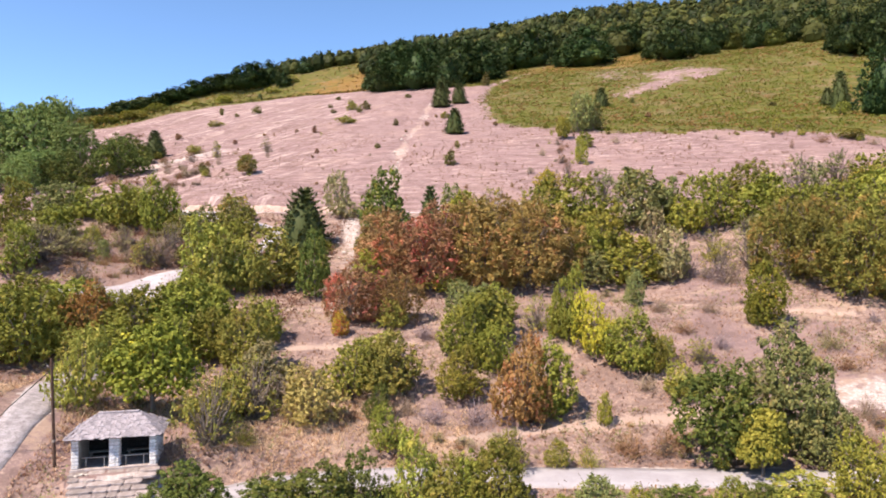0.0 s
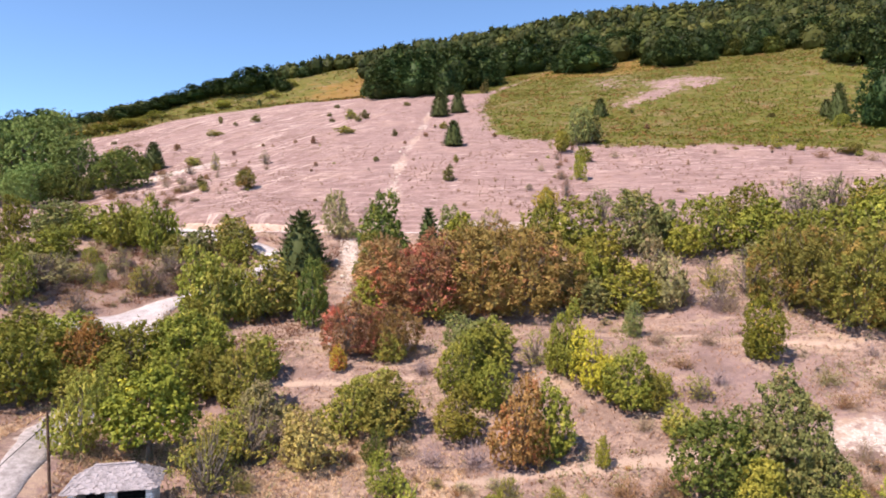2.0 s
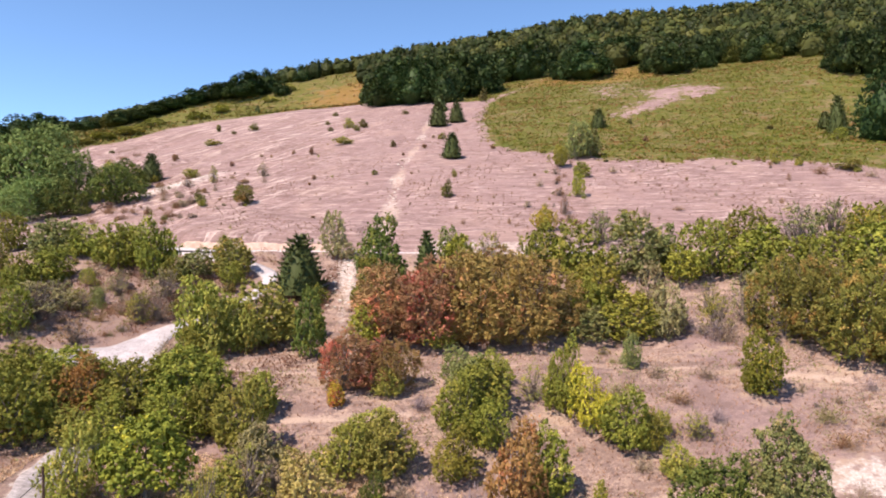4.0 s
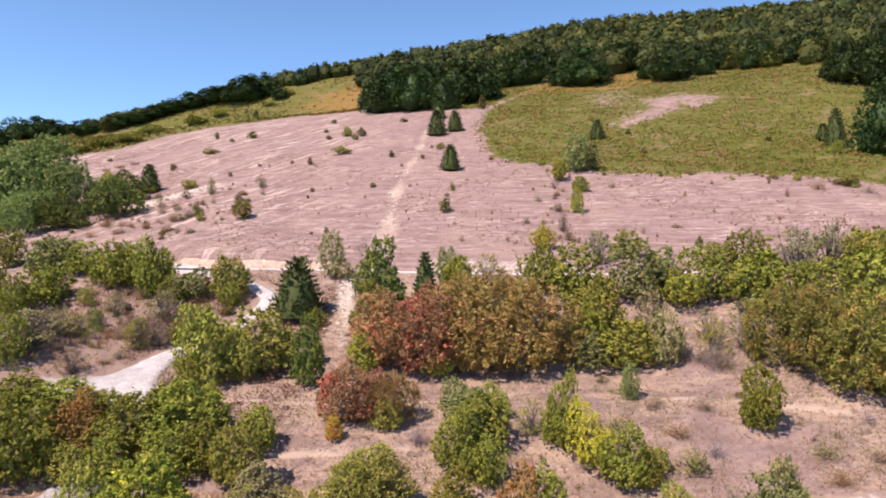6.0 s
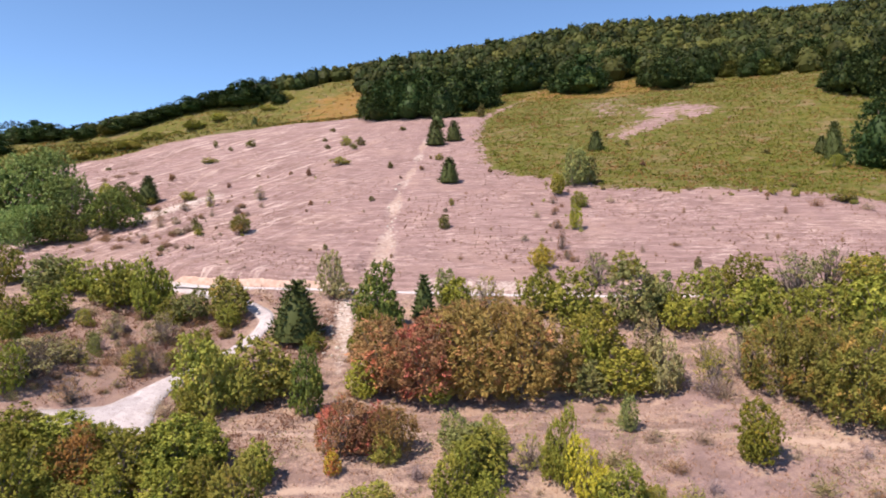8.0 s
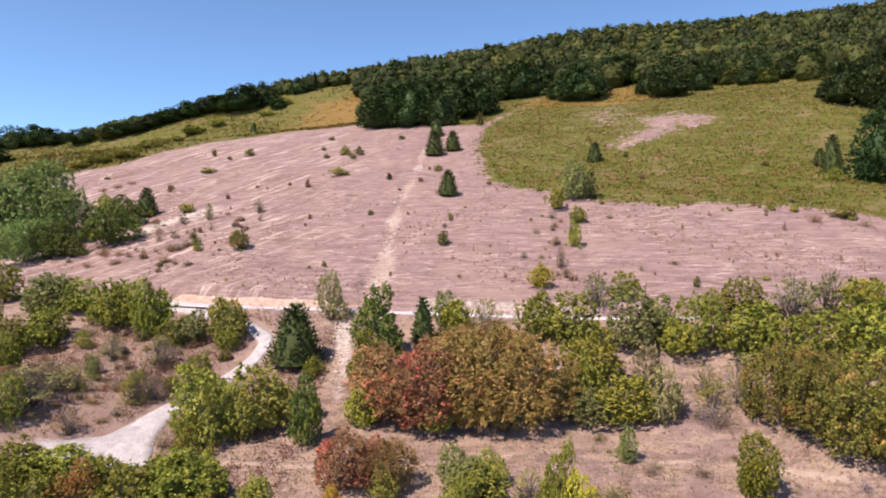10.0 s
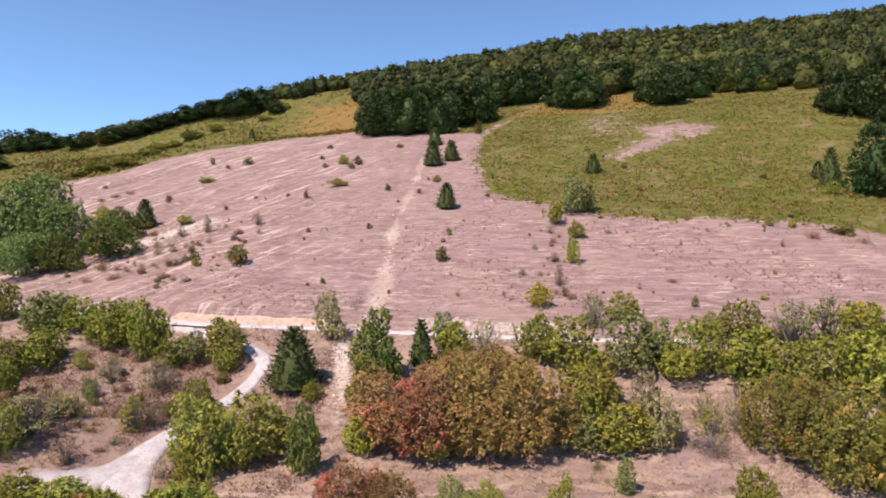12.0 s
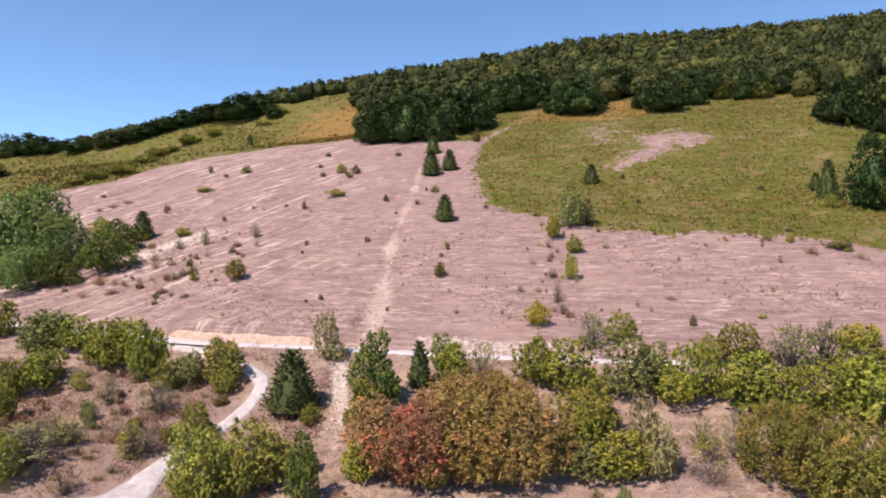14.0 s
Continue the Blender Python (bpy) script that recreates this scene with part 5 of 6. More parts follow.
plant("bare", "grey", 44.4, 159.4, 1.30, 1.56)
plant("bare", "rust", -73.1, 159.8, 3.92, 1.83)
plant("bare", "rust", -80.4, 160.1, 3.93, 2.09)
plant("bare", "grey", 40.1, 160.5, 3.41, 2.10)
plant("juniper", "olive", -55.1, 161.1, 3.16, 1.84)
plant("bare", "rust", -62.0, 162.9, 2.93, 2.40)
plant("bare", "rust", -72.9, 164.3, 3.22, 1.88)
plant("juniper", "dark", -56.6, 164.3, 3.36, 2.28)
plant("bare", "rust", -75.2, 164.9, 3.50, 2.43)
plant("juniper", "olive", 3.4, 165.4, 1.62, 2.16)
plant("bare", "rust", -63.8, 166.0, 2.71, 2.17)
plant("bare", "rust", -79.2, 166.3, 3.26, 2.72)
plant("bare", "grey", -70.6, 167.5, 3.01, 2.19)
plant("bare", "rust", -80.3, 168.0, 5.49, 3.57)
plant("shrub", "yellowgreen", 29.4, 168.8, 4.72, 5.61)
plant("poplar", "poplar", -100.0, 169.3, 14.99, 11.73)
plant("shrub", "darkgreen", -88.5, 170.7, 7.16, 5.52)
plant("oak", "darkgreen", -93.9, 171.7, 11.20, 9.52)
plant("juniper", "dark", -60.4, 173.1, 1.98, 2.55)
plant("bare", "grey", -70.3, 176.3, 3.75, 3.75)
plant("beech", "beech", 121.9, 176.6, 15.88, 21.65)
plant("shrub", "greygreen", 34.6, 176.8, 9.4, 10.6)
plant("shrub", "greygreen", 38.4, 177.1, 7.43, 7.36)
plant("oak", "darkgreen", -83.3, 177.2, 15.68, 11.13)
plant("bare", "rust", -63.7, 178.3, 2.04, 1.75)
plant("juniper", "dark", -17.0, 178.5, 1.75, 1.46)
plant("bare", "grey", -58.6, 180.6, 2.36, 3.25)
plant("beech", "beech", 115.7, 180.6, 14.76, 20.67)
plant("bare", "rust", -72.4, 181.4, 3.56, 2.97)
plant("poplar", "poplar", -117.7, 181.9, 18.64, 20.16)
plant("shrub", "green", 104.6, 182.1, 4.41, 3.70)
plant("poplar", "poplar", -111.7, 184.0, 20.57, 23.45)
plant("poplar", "poplar", -97.5, 185.2, 16.39, 16.25)
plant("bare", "grey", -47.5, 187.4, 2.76, 3.06)
plant("pine", "pine", 110.0, 191.4, 5.32, 11.26)
plant("twiggy", "rust", -69.6, 191.5, 3.57, 3.18)
plant("twiggy", "olive", -62.8, 191.8, 3.22, 5.31)
plant("poplar", "poplar", -108.1, 191.9, 23.25, 24.46)
plant("pine", "pine", 3.2, 193.1, 6.00, 7.57)
plant("twiggy", "greyolive", -50.0, 196.0, 3.65, 4.34)
plant("juniper", "rust", 58.3, 196.3, 2.25, 1.60)
plant("oak", "darkgreen", -88.4, 196.3, 13.72, 9.97)
plant("pine", "pine", 110.6, 198.9, 3.90, 5.20)
plant("juniper", "dark", 95.8, 200.9, 2.95, 1.31)
plant("juniper", "olive", -73.2, 204.0, 5.00, 3.00)
plant("shrub", "oliveyellow", -84.5, 205.0, 3.44, 2.27)
plant("pine", "pine", -86.0, 206.5, 6.75, 8.78)
plant("juniper", "rust", -4.9, 213.2, 1.74, 1.57)
plant("shrub", "oliveyellow", -101.3, 213.4, 9.94, 6.90)
plant("juniper", "rust", -65.4, 217.4, 1.60, 1.60)
plant("juniper", "rust", -40.4, 218.6, 2.50, 2.86)
plant("pine", "pine", 50.3, 219.9, 4.85, 6.47)
plant("juniper", "dark", -15.3, 221.1, 2.89, 2.53)
plant("juniper", "dark", 60.6, 221.3, 2.53, 1.99)
plant("juniper", "rust", -47.3, 223.3, 1.64, 1.46)
plant("juniper", "olive", 0.5, 226.3, 3.70, 2.59)
plant("juniper", "rust", -87.3, 227.7, 1.86, 2.61)
plant("beech", "beech", 145.6, 228.9, 6.73, 4.86)
plant("juniper", "olive", -31.8, 229.8, 7.14, 2.82)
plant("juniper", "rust", -88.9, 232.9, 2.28, 1.71)
plant("beech", "beech", 158.5, 236.9, 15.49, 21.29)
plant("bare", "rust", -115.9, 241.9, 6.72, 1.98)
plant("beech", "beech", 154.2, 243.9, 15.95, 19.93)
plant("bare", "rust", -113.1, 246.4, 6.85, 2.01)
plant("pine", "pine", -0.7, 246.6, 6.45, 9.27)
plant("bare", "rust", -109.1, 249.7, 6.94, 1.84)
plant("beech", "beech", 146.8, 250.3, 15.34, 17.39)
plant("pine", "pine", 5.9, 252.8, 5.78, 7.85)
plant("beech", "beech", 155.6, 252.8, 14.46, 16.53)
plant("juniper", "olive", -83.7, 254.8, 7.50, 2.50)
plant("juniper", "dark", -30.8, 255.3, 3.34, 2.50)
plant("beech", "beech", 145.7, 257.4, 8.41, 7.15)
plant("juniper", "dark", -28.8, 260.9, 4.26, 3.84)
plant("juniper", "dark", -41.6, 262.8, 3.01, 1.93)
plant("juniper", "olive", -35.5, 265.1, 6.07, 4.33)
plant("juniper", "dark", -126.1, 266.3, 2.61, 1.74)
plant("juniper", "dark", -82.4, 276.5, 2.26, 1.81)
plant("juniper", "dark", -45.4, 278.4, 2.28, 2.05)
plant("juniper", "dark", -75.2, 279.9, 4.58, 3.66)
plant("pine", "pine", -0.1, 284.7, 5.59, 7.91)
plant("juniper", "dark", -91.8, 286.9, 2.11, 3.28)
plant("juniper", "dark", -14.7, 288.4, 4.24, 1.89)
plant("shrub", "olive", -150.0, 293.5, 9.84, 2.71)
plant("juniper", "dark", -44.7, 296.0, 2.90, 1.94)
plant("shrub", "green", -144.7, 300.3, 11.19, 3.33)
plant("juniper", "dark", 18.8, 301.7, 4.44, 6.41)
plant("shrub", "olive", -137.8, 306.5, 14.28, 3.68)
plant("beech", "beech", 1.7, 314.5, 16.45, 18.51)
plant("beech", "beech", -12.7, 321.3, 19.69, 24.16)
plant("beech", "beech", -206.9, 322.8, 20.58, 8.97)
plant("shrub", "green", -135.4, 324.3, 13.90, 4.19)
plant("beech", "beech", -21.4, 325.0, 23.91, 23.49)
plant("beech", "beech", -27.3, 325.9, 19.98, 20.78)
plant("beech", "beech", 110.0, 328.2, 21.46, 20.39)
plant("beech", "beech", -6.9, 330.0, 25.62, 24.07)
plant("beech", "light", 158.3, 330.2, 10.79, 9.17)
plant("beech", "beech", 180.2, 332.9, 16.87, 17.41)
plant("beech", "beech", 170.0, 334.5, 13.67, 13.67)
plant("beech", "beech", 151.4, 334.9, 12.04, 9.85)
plant("beech", "beech", 8.0, 335.0, 26.01, 24.34)
plant("beech", "beech", -31.6, 335.0, 13.69, 12.80)
plant("beech", "beech", 129.5, 338.9, 10.53, 12.19)
plant("beech", "beech", 20.6, 340.0, 20.84, 21.46)
plant("beech", "beech", 158.4, 342.2, 16.78, 16.78)
plant("beech", "light", 145.1, 345.4, 9.32, 9.60)
plant("beech", "beech", 105.7, 347.6, 11.93, 10.23)
plant("beech", "beech", 18.4, 350.0, 25.74, 22.58)
plant("beech", "beech", 141.1, 351.7, 17.25, 17.82)
plant("beech", "beech", 73.6, 353.6, 24.28, 21.39)
plant("beech", "beech", 84.8, 360.8, 12.38, 11.79)
plant("beech", "beech", 64.4, 367.7, 12.62, 12.02)
plant("beech", "beech", 105.0, 389.7, 19.11, 19.11)
plant("beech", "beech", 97.4, 391.3, 19.19, 19.19)
plant("beech", "beech", 50.4, 400.0, 26.15, 25.10)
plant("pine", "pine", -106.8, 404.0, 5.28, 11.11)
plant("beech", "beech", 37.8, 405.0, 20.52, 23.68)
plant("beech", "beech", 64.9, 420.0, 20.60, 20.56)
plant("shrub", "olive", -198.5, 504.3, 18.80, 6.05)
plant("shrub", "green", -189.1, 505.4, 14.13, 4.67)
plant("shrub", "green", -181.2, 513.2, 21.04, 6.64)
plant("shrub", "olive", -126.7, 518.1, 14.48, 4.31)
plant("shrub", "olive", -164.3, 518.8, 14.50, 5.75)
plant("beech", "beech", -121.9, 528.7, 13.83, 12.10)
plant("shrub", "olive", -115.5, 534.2, 12.94, 5.92)
plant("beech", "beech", -150.4, 541.6, 34.53, 22.13)
plant("beech", "beech", -135.9, 545.0, 17.82, 20.53)
plant("beech", "beech", -237.1, 549.4, 24.25, 9.05)
plant("beech", "light", -259.6, 549.9, 20.67, 9.89)
plant("beech", "beech", -252.9, 550.0, 24.27, 11.69)
plant("beech", "beech", -167.1, 550.3, 29.23, 15.54)
plant("beech", "beech", -225.1, 552.6, 23.49, 11.06)
plant("beech", "beech", -284.2, 554.6, 26.74, 12.69)
plant("beech", "beech", -213.0, 556.1, 26.81, 12.43)
plant("beech", "beech", -181.7, 556.8, 28.22, 15.07)
plant("beech", "beech", -198.0, 558.2, 29.65, 13.80)
plant("beech", "beech", -112.7, 562.3, 15.63, 14.71)
plant("beech", "beech", -313.0, 566.2, 24.06, 15.00)
plant("beech", "beech", -329.2, 570.5, 29.10, 19.50)
plant("beech", "beech", -349.2, 573.2, 29.23, 20.00)


# ---- woods, bracken and grass ----
def far_wood():
    rng = np.random.default_rng(5)
    models = []
    for s in range(6):
        rr = np.random.default_rng(200 + s)
        near = s < 3
        pieces = crown(rr, np.array([(0, 0, 0.42)]), np.array([(0.45, 0.45, 0.5)]), 4 if near else 2, (0.26, 0.4), dense=0.88, jit=0.12, spread=0.45, tufts=70 if near else 40, per=4, tuft=0.05, leaf=0.055 if near else 0.07, low=-0.3)
        models.append((np.vstack([q[0][q[1].ravel()] for q in pieces]), np.concatenate([q[2][q[1].ravel(), 2] for q in pieces])))
    edge_u = np.array([-0.80, -0.22, -0.12, -0.10, 0.02, 0.05, 0.13, 0.20, 0.30, 0.48, 0.53, 0.62, 0.66, 1.0])
    edge_y = np.array([562, 562, 556, 385, 385, 440, 440, 385, 358, 350, 310, 320, 330, 330.0])
    verts, tones = [], []
    y = 180.0
    while y < 618:
        gap = 11.0 if y < 420 else 12.5
        for x in np.arange(-0.72 * y, 0.74 * y, gap):
            px, py = x + rng.uniform(-0.4, 0.4) * gap, y + rng.uniform(-0.4, 0.4) * gap
            if py < np.interp(px / py, edge_u, edge_y) + 6:
                continue
            w, h = rng.uniform(12.5, 19), rng.uniform(12, 17) * (0.6 if px < -0.27 * py else 1.0)
            m, leaf = models[rng.integers(3) + (0 if py < 455 else 3)]
            a = rng.uniform(0, 6.28)
            co, si = math.cos(a) * w, math.sin(a) * w
            q = np.stack([m[:, 0] * co - m[:, 1] * si + px, m[:, 0] * si + m[:, 1] * co + py, m[:, 2] * h + z_at(px, py) - 1.3], 1)
            verts.append(q)
            tone = np.tile((rng.random(), rng.random() ** 2.5, 0, 1), (len(q), 1))
            tone[:, 2] = leaf
            tones.append(tone)
        y += gap * 0.87
    v = np.vstack(verts)
    me = fill_mesh(bpy.data.meshes.new("far_wood"), v, np.arange(len(v)).reshape(-1, 3))
    me.color_attributes.new("tone", "FLOAT_COLOR", "POINT").data.foreach_set("color", np.vstack(tones).ravel())
    me.materials.append(LEAVES["wood"])
    return tagged(new("far_wood", me), "dark green beech wood covering the ridge", "forest", kind="stuff")


def scattered(name, spots, model_count, spray, material, label, category, corners=4):
    """Many small tufts in one mesh. spray(rng) gives one tuft's quads round the origin."""
    rng = np.random.default_rng(len(name))
    models = [spray(rng) for _ in range(model_count)]
    pick = rng.integers(model_count, size=len(spots))
    z = ground_z(spots[:, 0], spots[:, 1])
    out = []
    for k, m in enumerate(models):
        s = spots[pick == k]
        a = rng.uniform(0, 6.28, len(s))
        co, si = np.cos(a)[:, None] * s[:, 2:3], np.sin(a)[:, None] * s[:, 2:3]
        q = np.stack([m[None, :, 0] * co - m[None, :, 1] * si + s[:, 0:1], m[None, :, 0] * si + m[None, :, 1] * co + s[:, 1:2],
                      m[None, :, 2] * s[:, 2:3] + z[pick == k][:, None]], 2)
        out.append(q.reshape(-1, 3))
    v = np.vstack(out)
    me = fill_mesh(bpy.data.meshes.new(name), v, np.arange(len(v)).reshape(-1, corners))
    me.materials.append(material)
    return tagged(new(name, me), label, category, kind="stuff")


def grass_tuft(rng):
    out = []
    for _ in range(6):
        a, lean, h = rng.uniform(0, 6.28), rng.uniform(0.15, 0.7), rng.uniform(0.5, 1.0)
        d, s = np.array((math.cos(a), math.sin(a), 0)), np.array((-math.sin(a), math.cos(a), 0)) * 0.07
        b = d * rng.uniform(0, 0.3)
        out += [b - s, b + s, b + d * lean + (0, 0, h)]
    return np.array(out)


def fern_clump(rng):
    p = rng.normal(size=(4, 3)) * (0.5, 0.5, 0.1) + (0, 0, 0.3)
    return leaf_blades(rng, p, rng.normal(size=p.shape) + (0, 0, 0.5), rng.uniform(0.4, 0.7, 4), 1.5)[0]


def clear_of_roads(x, y, gap=0.4):
    ok = np.ones(len(x), bool)
    for line, half, zr in ROADS:
        ok &= near_line(x, y, line, 8)[0] > half + gap
    for line in TRACKS[:5]:
        ok &= near_line(x, y, line, 5)[0] > 0.55
    ok &= in_field(x, y, SCREE, 0.5) < 0.5
    ok &= np.hypot(x - PAD[0], y - PAD[1]) > 3.6
    return ok


rng = np.random.default_rng(77)
y = 38 * (125 / 38) ** rng.random(40000)
x = y * rng.uniform(-0.72, 0.72, len(y))
ok = clear_of_roads(x, y) & ((near_line(x, y, UPPER, 300)[2] < 0))
patchy = np.sin(x * 0.35 + 2 * np.sin(y * 0.2)) * np.sin(y * 0.45 + x * 0.1) + rng.normal(size=len(x)) * 0.6
ok &= patchy > -0.55
s = rng.uniform(0.16, 0.4, len(x))
scattered("dry_grass", np.stack([x, y, s], 1)[ok], 7, grass_tuft, LEAVES["straw"], "dry straw-coloured grass tufts over the hillside", "grass", 3)

y = rng.uniform(39.5, 62, 24000)
x = rng.uniform(-36, 2, len(y))
ok = clear_of_roads(x, y) & (np.sin(x * 0.5 + 1.5 * np.sin(y * 0.4)) + rng.normal(size=len(x)) * 0.6 > -0.3)
scattered("tall_grass", np.stack([x, y, rng.uniform(0.16, 0.45, len(x))], 1)[ok], 7, grass_tuft, LEAVES["gold_straw"], "tall golden dry grass round the shelter", "grass", 3)

for _ in range(150):
    py = 44 * (120 / 44) ** dice.random()
    px = py * dice.uniform(-0.66, 0.66)
    q = (np.array([px]), np.array([py]))
    if not clear_of_roads(*q, 1.0)[0] or near_line(*q, UPPER, 300)[2][0] > 0 or math.sin(px * 0.21 + 2) * math.sin(py * 0.26) < -0.1:
        continue
    wide = dice.uniform(0.8, 2.2)
    plant("bare" if dice.random() < 0.6 else "twiggy", dice.choice(("grey", "violet", "olive", "rust", "greyolive", "grey")), px, py, wide, wide * dice.uniform(0.45, 0.8))


for _ in range(90):
    py = 128 * (235 / 128) ** dice.random()
    px = py * dice.uniform(-0.5, 0.66)
    q = (np.array([px]), np.array([py]))
    if near_line(*q, UPPER, 300)[2][0] < 0 or max(in_field(*q, FERN_RIGHT, 1)[0], in_field(*q, FERN_LEFT, 1)[0]) > 0.3 or px < -0.42 * py:
        continue
    wide = dice.uniform(0.5, 1.5)
    plant(dice.choice(("bare", "bare", "juniper")), dice.choice(("grey", "rust", "rust", "olive")), px, py, wide, wide * dice.uniform(0.6, 1.3))


# rusty brush along the overgrown ditch below the bracken
for _ in range(34):
    py = dice.uniform(126, 186)
    px = 21 + 0.22 * (py - 126) + dice.gauss(0, 2.6)
    wide = dice.uniform(1.0, 2.6)
    plant(dice.choice(("bare", "bare", "twiggy")), dice.choice(("rust", "olive", "greyolive", "rust")), px, py, wide, wide * dice.uniform(0.6, 1.0))
# brush on the stony ground at the foot of the poplars
for _ in range(46):
    px, py = dice.uniform(-88, -48), dice.uniform(148, 200)
    if px > -0.53 * py:
        wide = dice.uniform(1.2, 3.2)
        plant(dice.choice(("bare", "bare", "juniper")), dice.choice(("rust", "rust", "grey", "dark")), px, py, wide, wide * dice.uniform(0.5, 0.8))
# brown brush on the bank above the lower road
for _ in range(60):
    px = dice.uniform(-6, 34)
    py = 51.5 + 0.04 * px + dice.gauss(0, 1.6)
    q = (np.array([px]), np.array([py]))
    if clear_of_roads(*q, 0.5)[0]:
        wide = dice.uniform(0.8, 2.0)
        plant(dice.choice(("bare", "bare", "twiggy")), dice.choice(("rust", "rust", "greyolive", "grey", "russet")), px, py, wide, wide * dice.uniform(0.4, 0.65))
# straggling weeds along the bracken's lower edge
for (ax, ay), (bx, by) in zip(FERN_RIGHT[5:11], FERN_RIGHT[6:12]):
    for _ in range(6):
        s = dice.random()
        px, py = ax + (bx - ax) * s + dice.gauss(0, 1.5), ay + (by - ay) * s + dice.gauss(-2, 2.5)
        if px < 0.66 * py:
            wide = dice.uniform(0.7, 2.0)
            plant(dice.choice(("bare", "bare", "juniper")), dice.choice(("rust", "olive", "greyolive")), px, py, wide, wide * dice.uniform(0.5, 0.9))
# rough scrub beside the winding lane
for _ in range(300):
    px, py = dice.uniform(-76, -24), dice.uniform(74, 126)
    q = (np.array([px]), np.array([py]))
    if not clear_of_roads(*q, 1.2)[0] or near_line(*q, UPPER, 300)[2][0] > 0 or px < -0.68 * py:
        continue
    wide = dice.uniform(1.0, 3.0)
    plant(dice.choice(("bare", "bare", "bare", "bare", "twiggy", "shrub")), dice.choice(("rust", "rust", "greyolive", "greyolive", "autumnolive", "violet")), px, py, wide, wide * dice.uniform(0.45, 0.8))


def scrub_clump(rng):
    p = rng.normal(size=(11, 3)) * (0.34, 0.34, 0.22) + (0, 0, 0.3)
    p[:, 2] = np.abs(p[:, 2])
    return leaf_blades(rng, p, rng.normal(size=p.shape) + (0, 0, 0.4), rng.uniform(0.07, 0.13, 11), 2.2)[0]


for hue, count, words in (("olive", 2000, "low olive weeds and seedlings among the dry grass"), ("greyolive", 4200, "low grey-olive weeds among the dry grass"), ("rust", 5000, "low rust-brown dead weeds among the grass")):
    y = 40 * (122 / 40) ** rng.random(count)
    x = y * rng.uniform(-0.72, 0.72, len(y))
    ok = clear_of_roads(x, y, 0.6) & (near_line(x, y, UPPER, 300)[2] < 0)
    ok &= np.sin(x * 0.23 + 1.7 * np.sin(y * 0.13)) * np.sin(y * 0.31 + x * 0.07) + rng.normal(size=len(x)) * 0.4 > 0.0
    scattered("low_weeds", np.stack([x, y, rng.uniform(0.3, 1.3, len(x))], 1)[ok], 6, scrub_clump, LEAVES[hue], words, "weeds", 3)

y = rng.uniform(72, 127, 9000)
x = rng.uniform(-80, -16, len(y))
ok = clear_of_roads(x, y, 0.5) & (near_line(x, y, UPPER, 300)[2] < 0) & (np.sin(x * 0.3 + 1.5 * np.sin(y * 0.2)) + rng.normal(size=len(x)) * 0.7 > -0.1)
scattered("brushwood", np.stack([x, y, rng.uniform(0.5, 1.7, len(x))], 1)[ok], 6, scrub_clump, LEAVES["rust"], "rust-brown dead brush beside the winding lane", "brush", 3)

y = rng.uniform(150, 400, 60000)
x = y * rng.uniform(-0.1, 0.72, len(y))
ok = (np.maximum(in_field(x, y, FERN_RIGHT, 5.0), in_field(x, y, FERN_UP, 5.0)) > rng.random(len(x)) * 0.9 + 0.05) & (in_field(x, y, BARE_PATCH, 9) < rng.random(len(x)) * 0.9) & (in_field(x, y, THIN_PATCH, 8) < rng.random(len(x)) * 1.5)
ok &= np.sin(x * 0.19 + 1.8 * np.sin(y * 0.11)) * np.sin(y * 0.17 + x * 0.06) + rng.normal(size=len(x)) * 0.5 > -0.6
scattered("bracken", np.stack([x, y, rng.uniform(0.3, 0.8, len(x))], 1)[ok], 6, fern_clump, LEAVES["bracken"], "olive-green bracken with yellowing fronds on the upper slope", "bracken", 3)
y = rng.uniform(270, 560, 26000)
x = y * rng.uniform(-0.72, -0.03, len(y))
ok = (in_field(x, y, FERN_LEFT, 3.0) > 0.5) & (np.sin(x * 0.05 + y * 0.03) + rng.normal(size=len(x)) * 0.7 > 0.1)
gold = in_field(x, y, FERN_GOLD, 30) > 0.25 + 0.7 * rng.random(len(x))
spots = np.stack([x, y, rng.uniform(0.9, 1.9, len(x))], 1)
scattered("bracken", spots[ok & ~gold], 6, fern_clump, LEAVES["bracken_brown"], "yellowing olive bracken below the ridge", "bracken", 3)
scattered("golden_bracken", spots[ok & gold], 6, fern_clump, LEAVES["bracken_gold"], "golden-orange bracken beside the beech clump", "bracken", 3)
y = 125 * (300 / 125) ** rng.random(24000)
x = y * rng.uniform(-0.7, 0.7, len(y))
ok = (near_line(x, y, UPPER, 400)[2] > 0) & (in_field(x, y, FERN_RIGHT, 1) < 0.4) & (in_field(x, y, FERN_LEFT, 1) < 0.4) & clear_of_roads(x, y)
ok &= np.sin(x * 0.13 + np.sin(y * 0.09) * 2) + rng.normal(size=len(x)) * 0.8 > 0.1
scattered("hill_tufts", np.stack([x, y, rng.uniform(0.2, 0.6, len(x))], 1)[ok], 6, grass_tuft, LEAVES["rust"], "small rusty dry tufts dotting the grazed slope", "grass", 3)
far_wood()


# ---- the stone shelter, its steps and the pole ----
def stone_bm(rng, sx, sy, sz):
    bm = box_bm(-sx / 2, sx / 2, -sy / 2, sy / 2, -sz / 2, sz / 2)
    bmesh.ops.bevel(bm, geom=bm.edges[:], offset=min(sx, sy, sz) * 0.14, segments=1, affect="EDGES")
    for v in bm.verts:
        v.co += Vector((rng.uniform(-1, 1), rng.uniform(-1, 1), rng.uniform(-1, 1))) * 0.02
    return bm


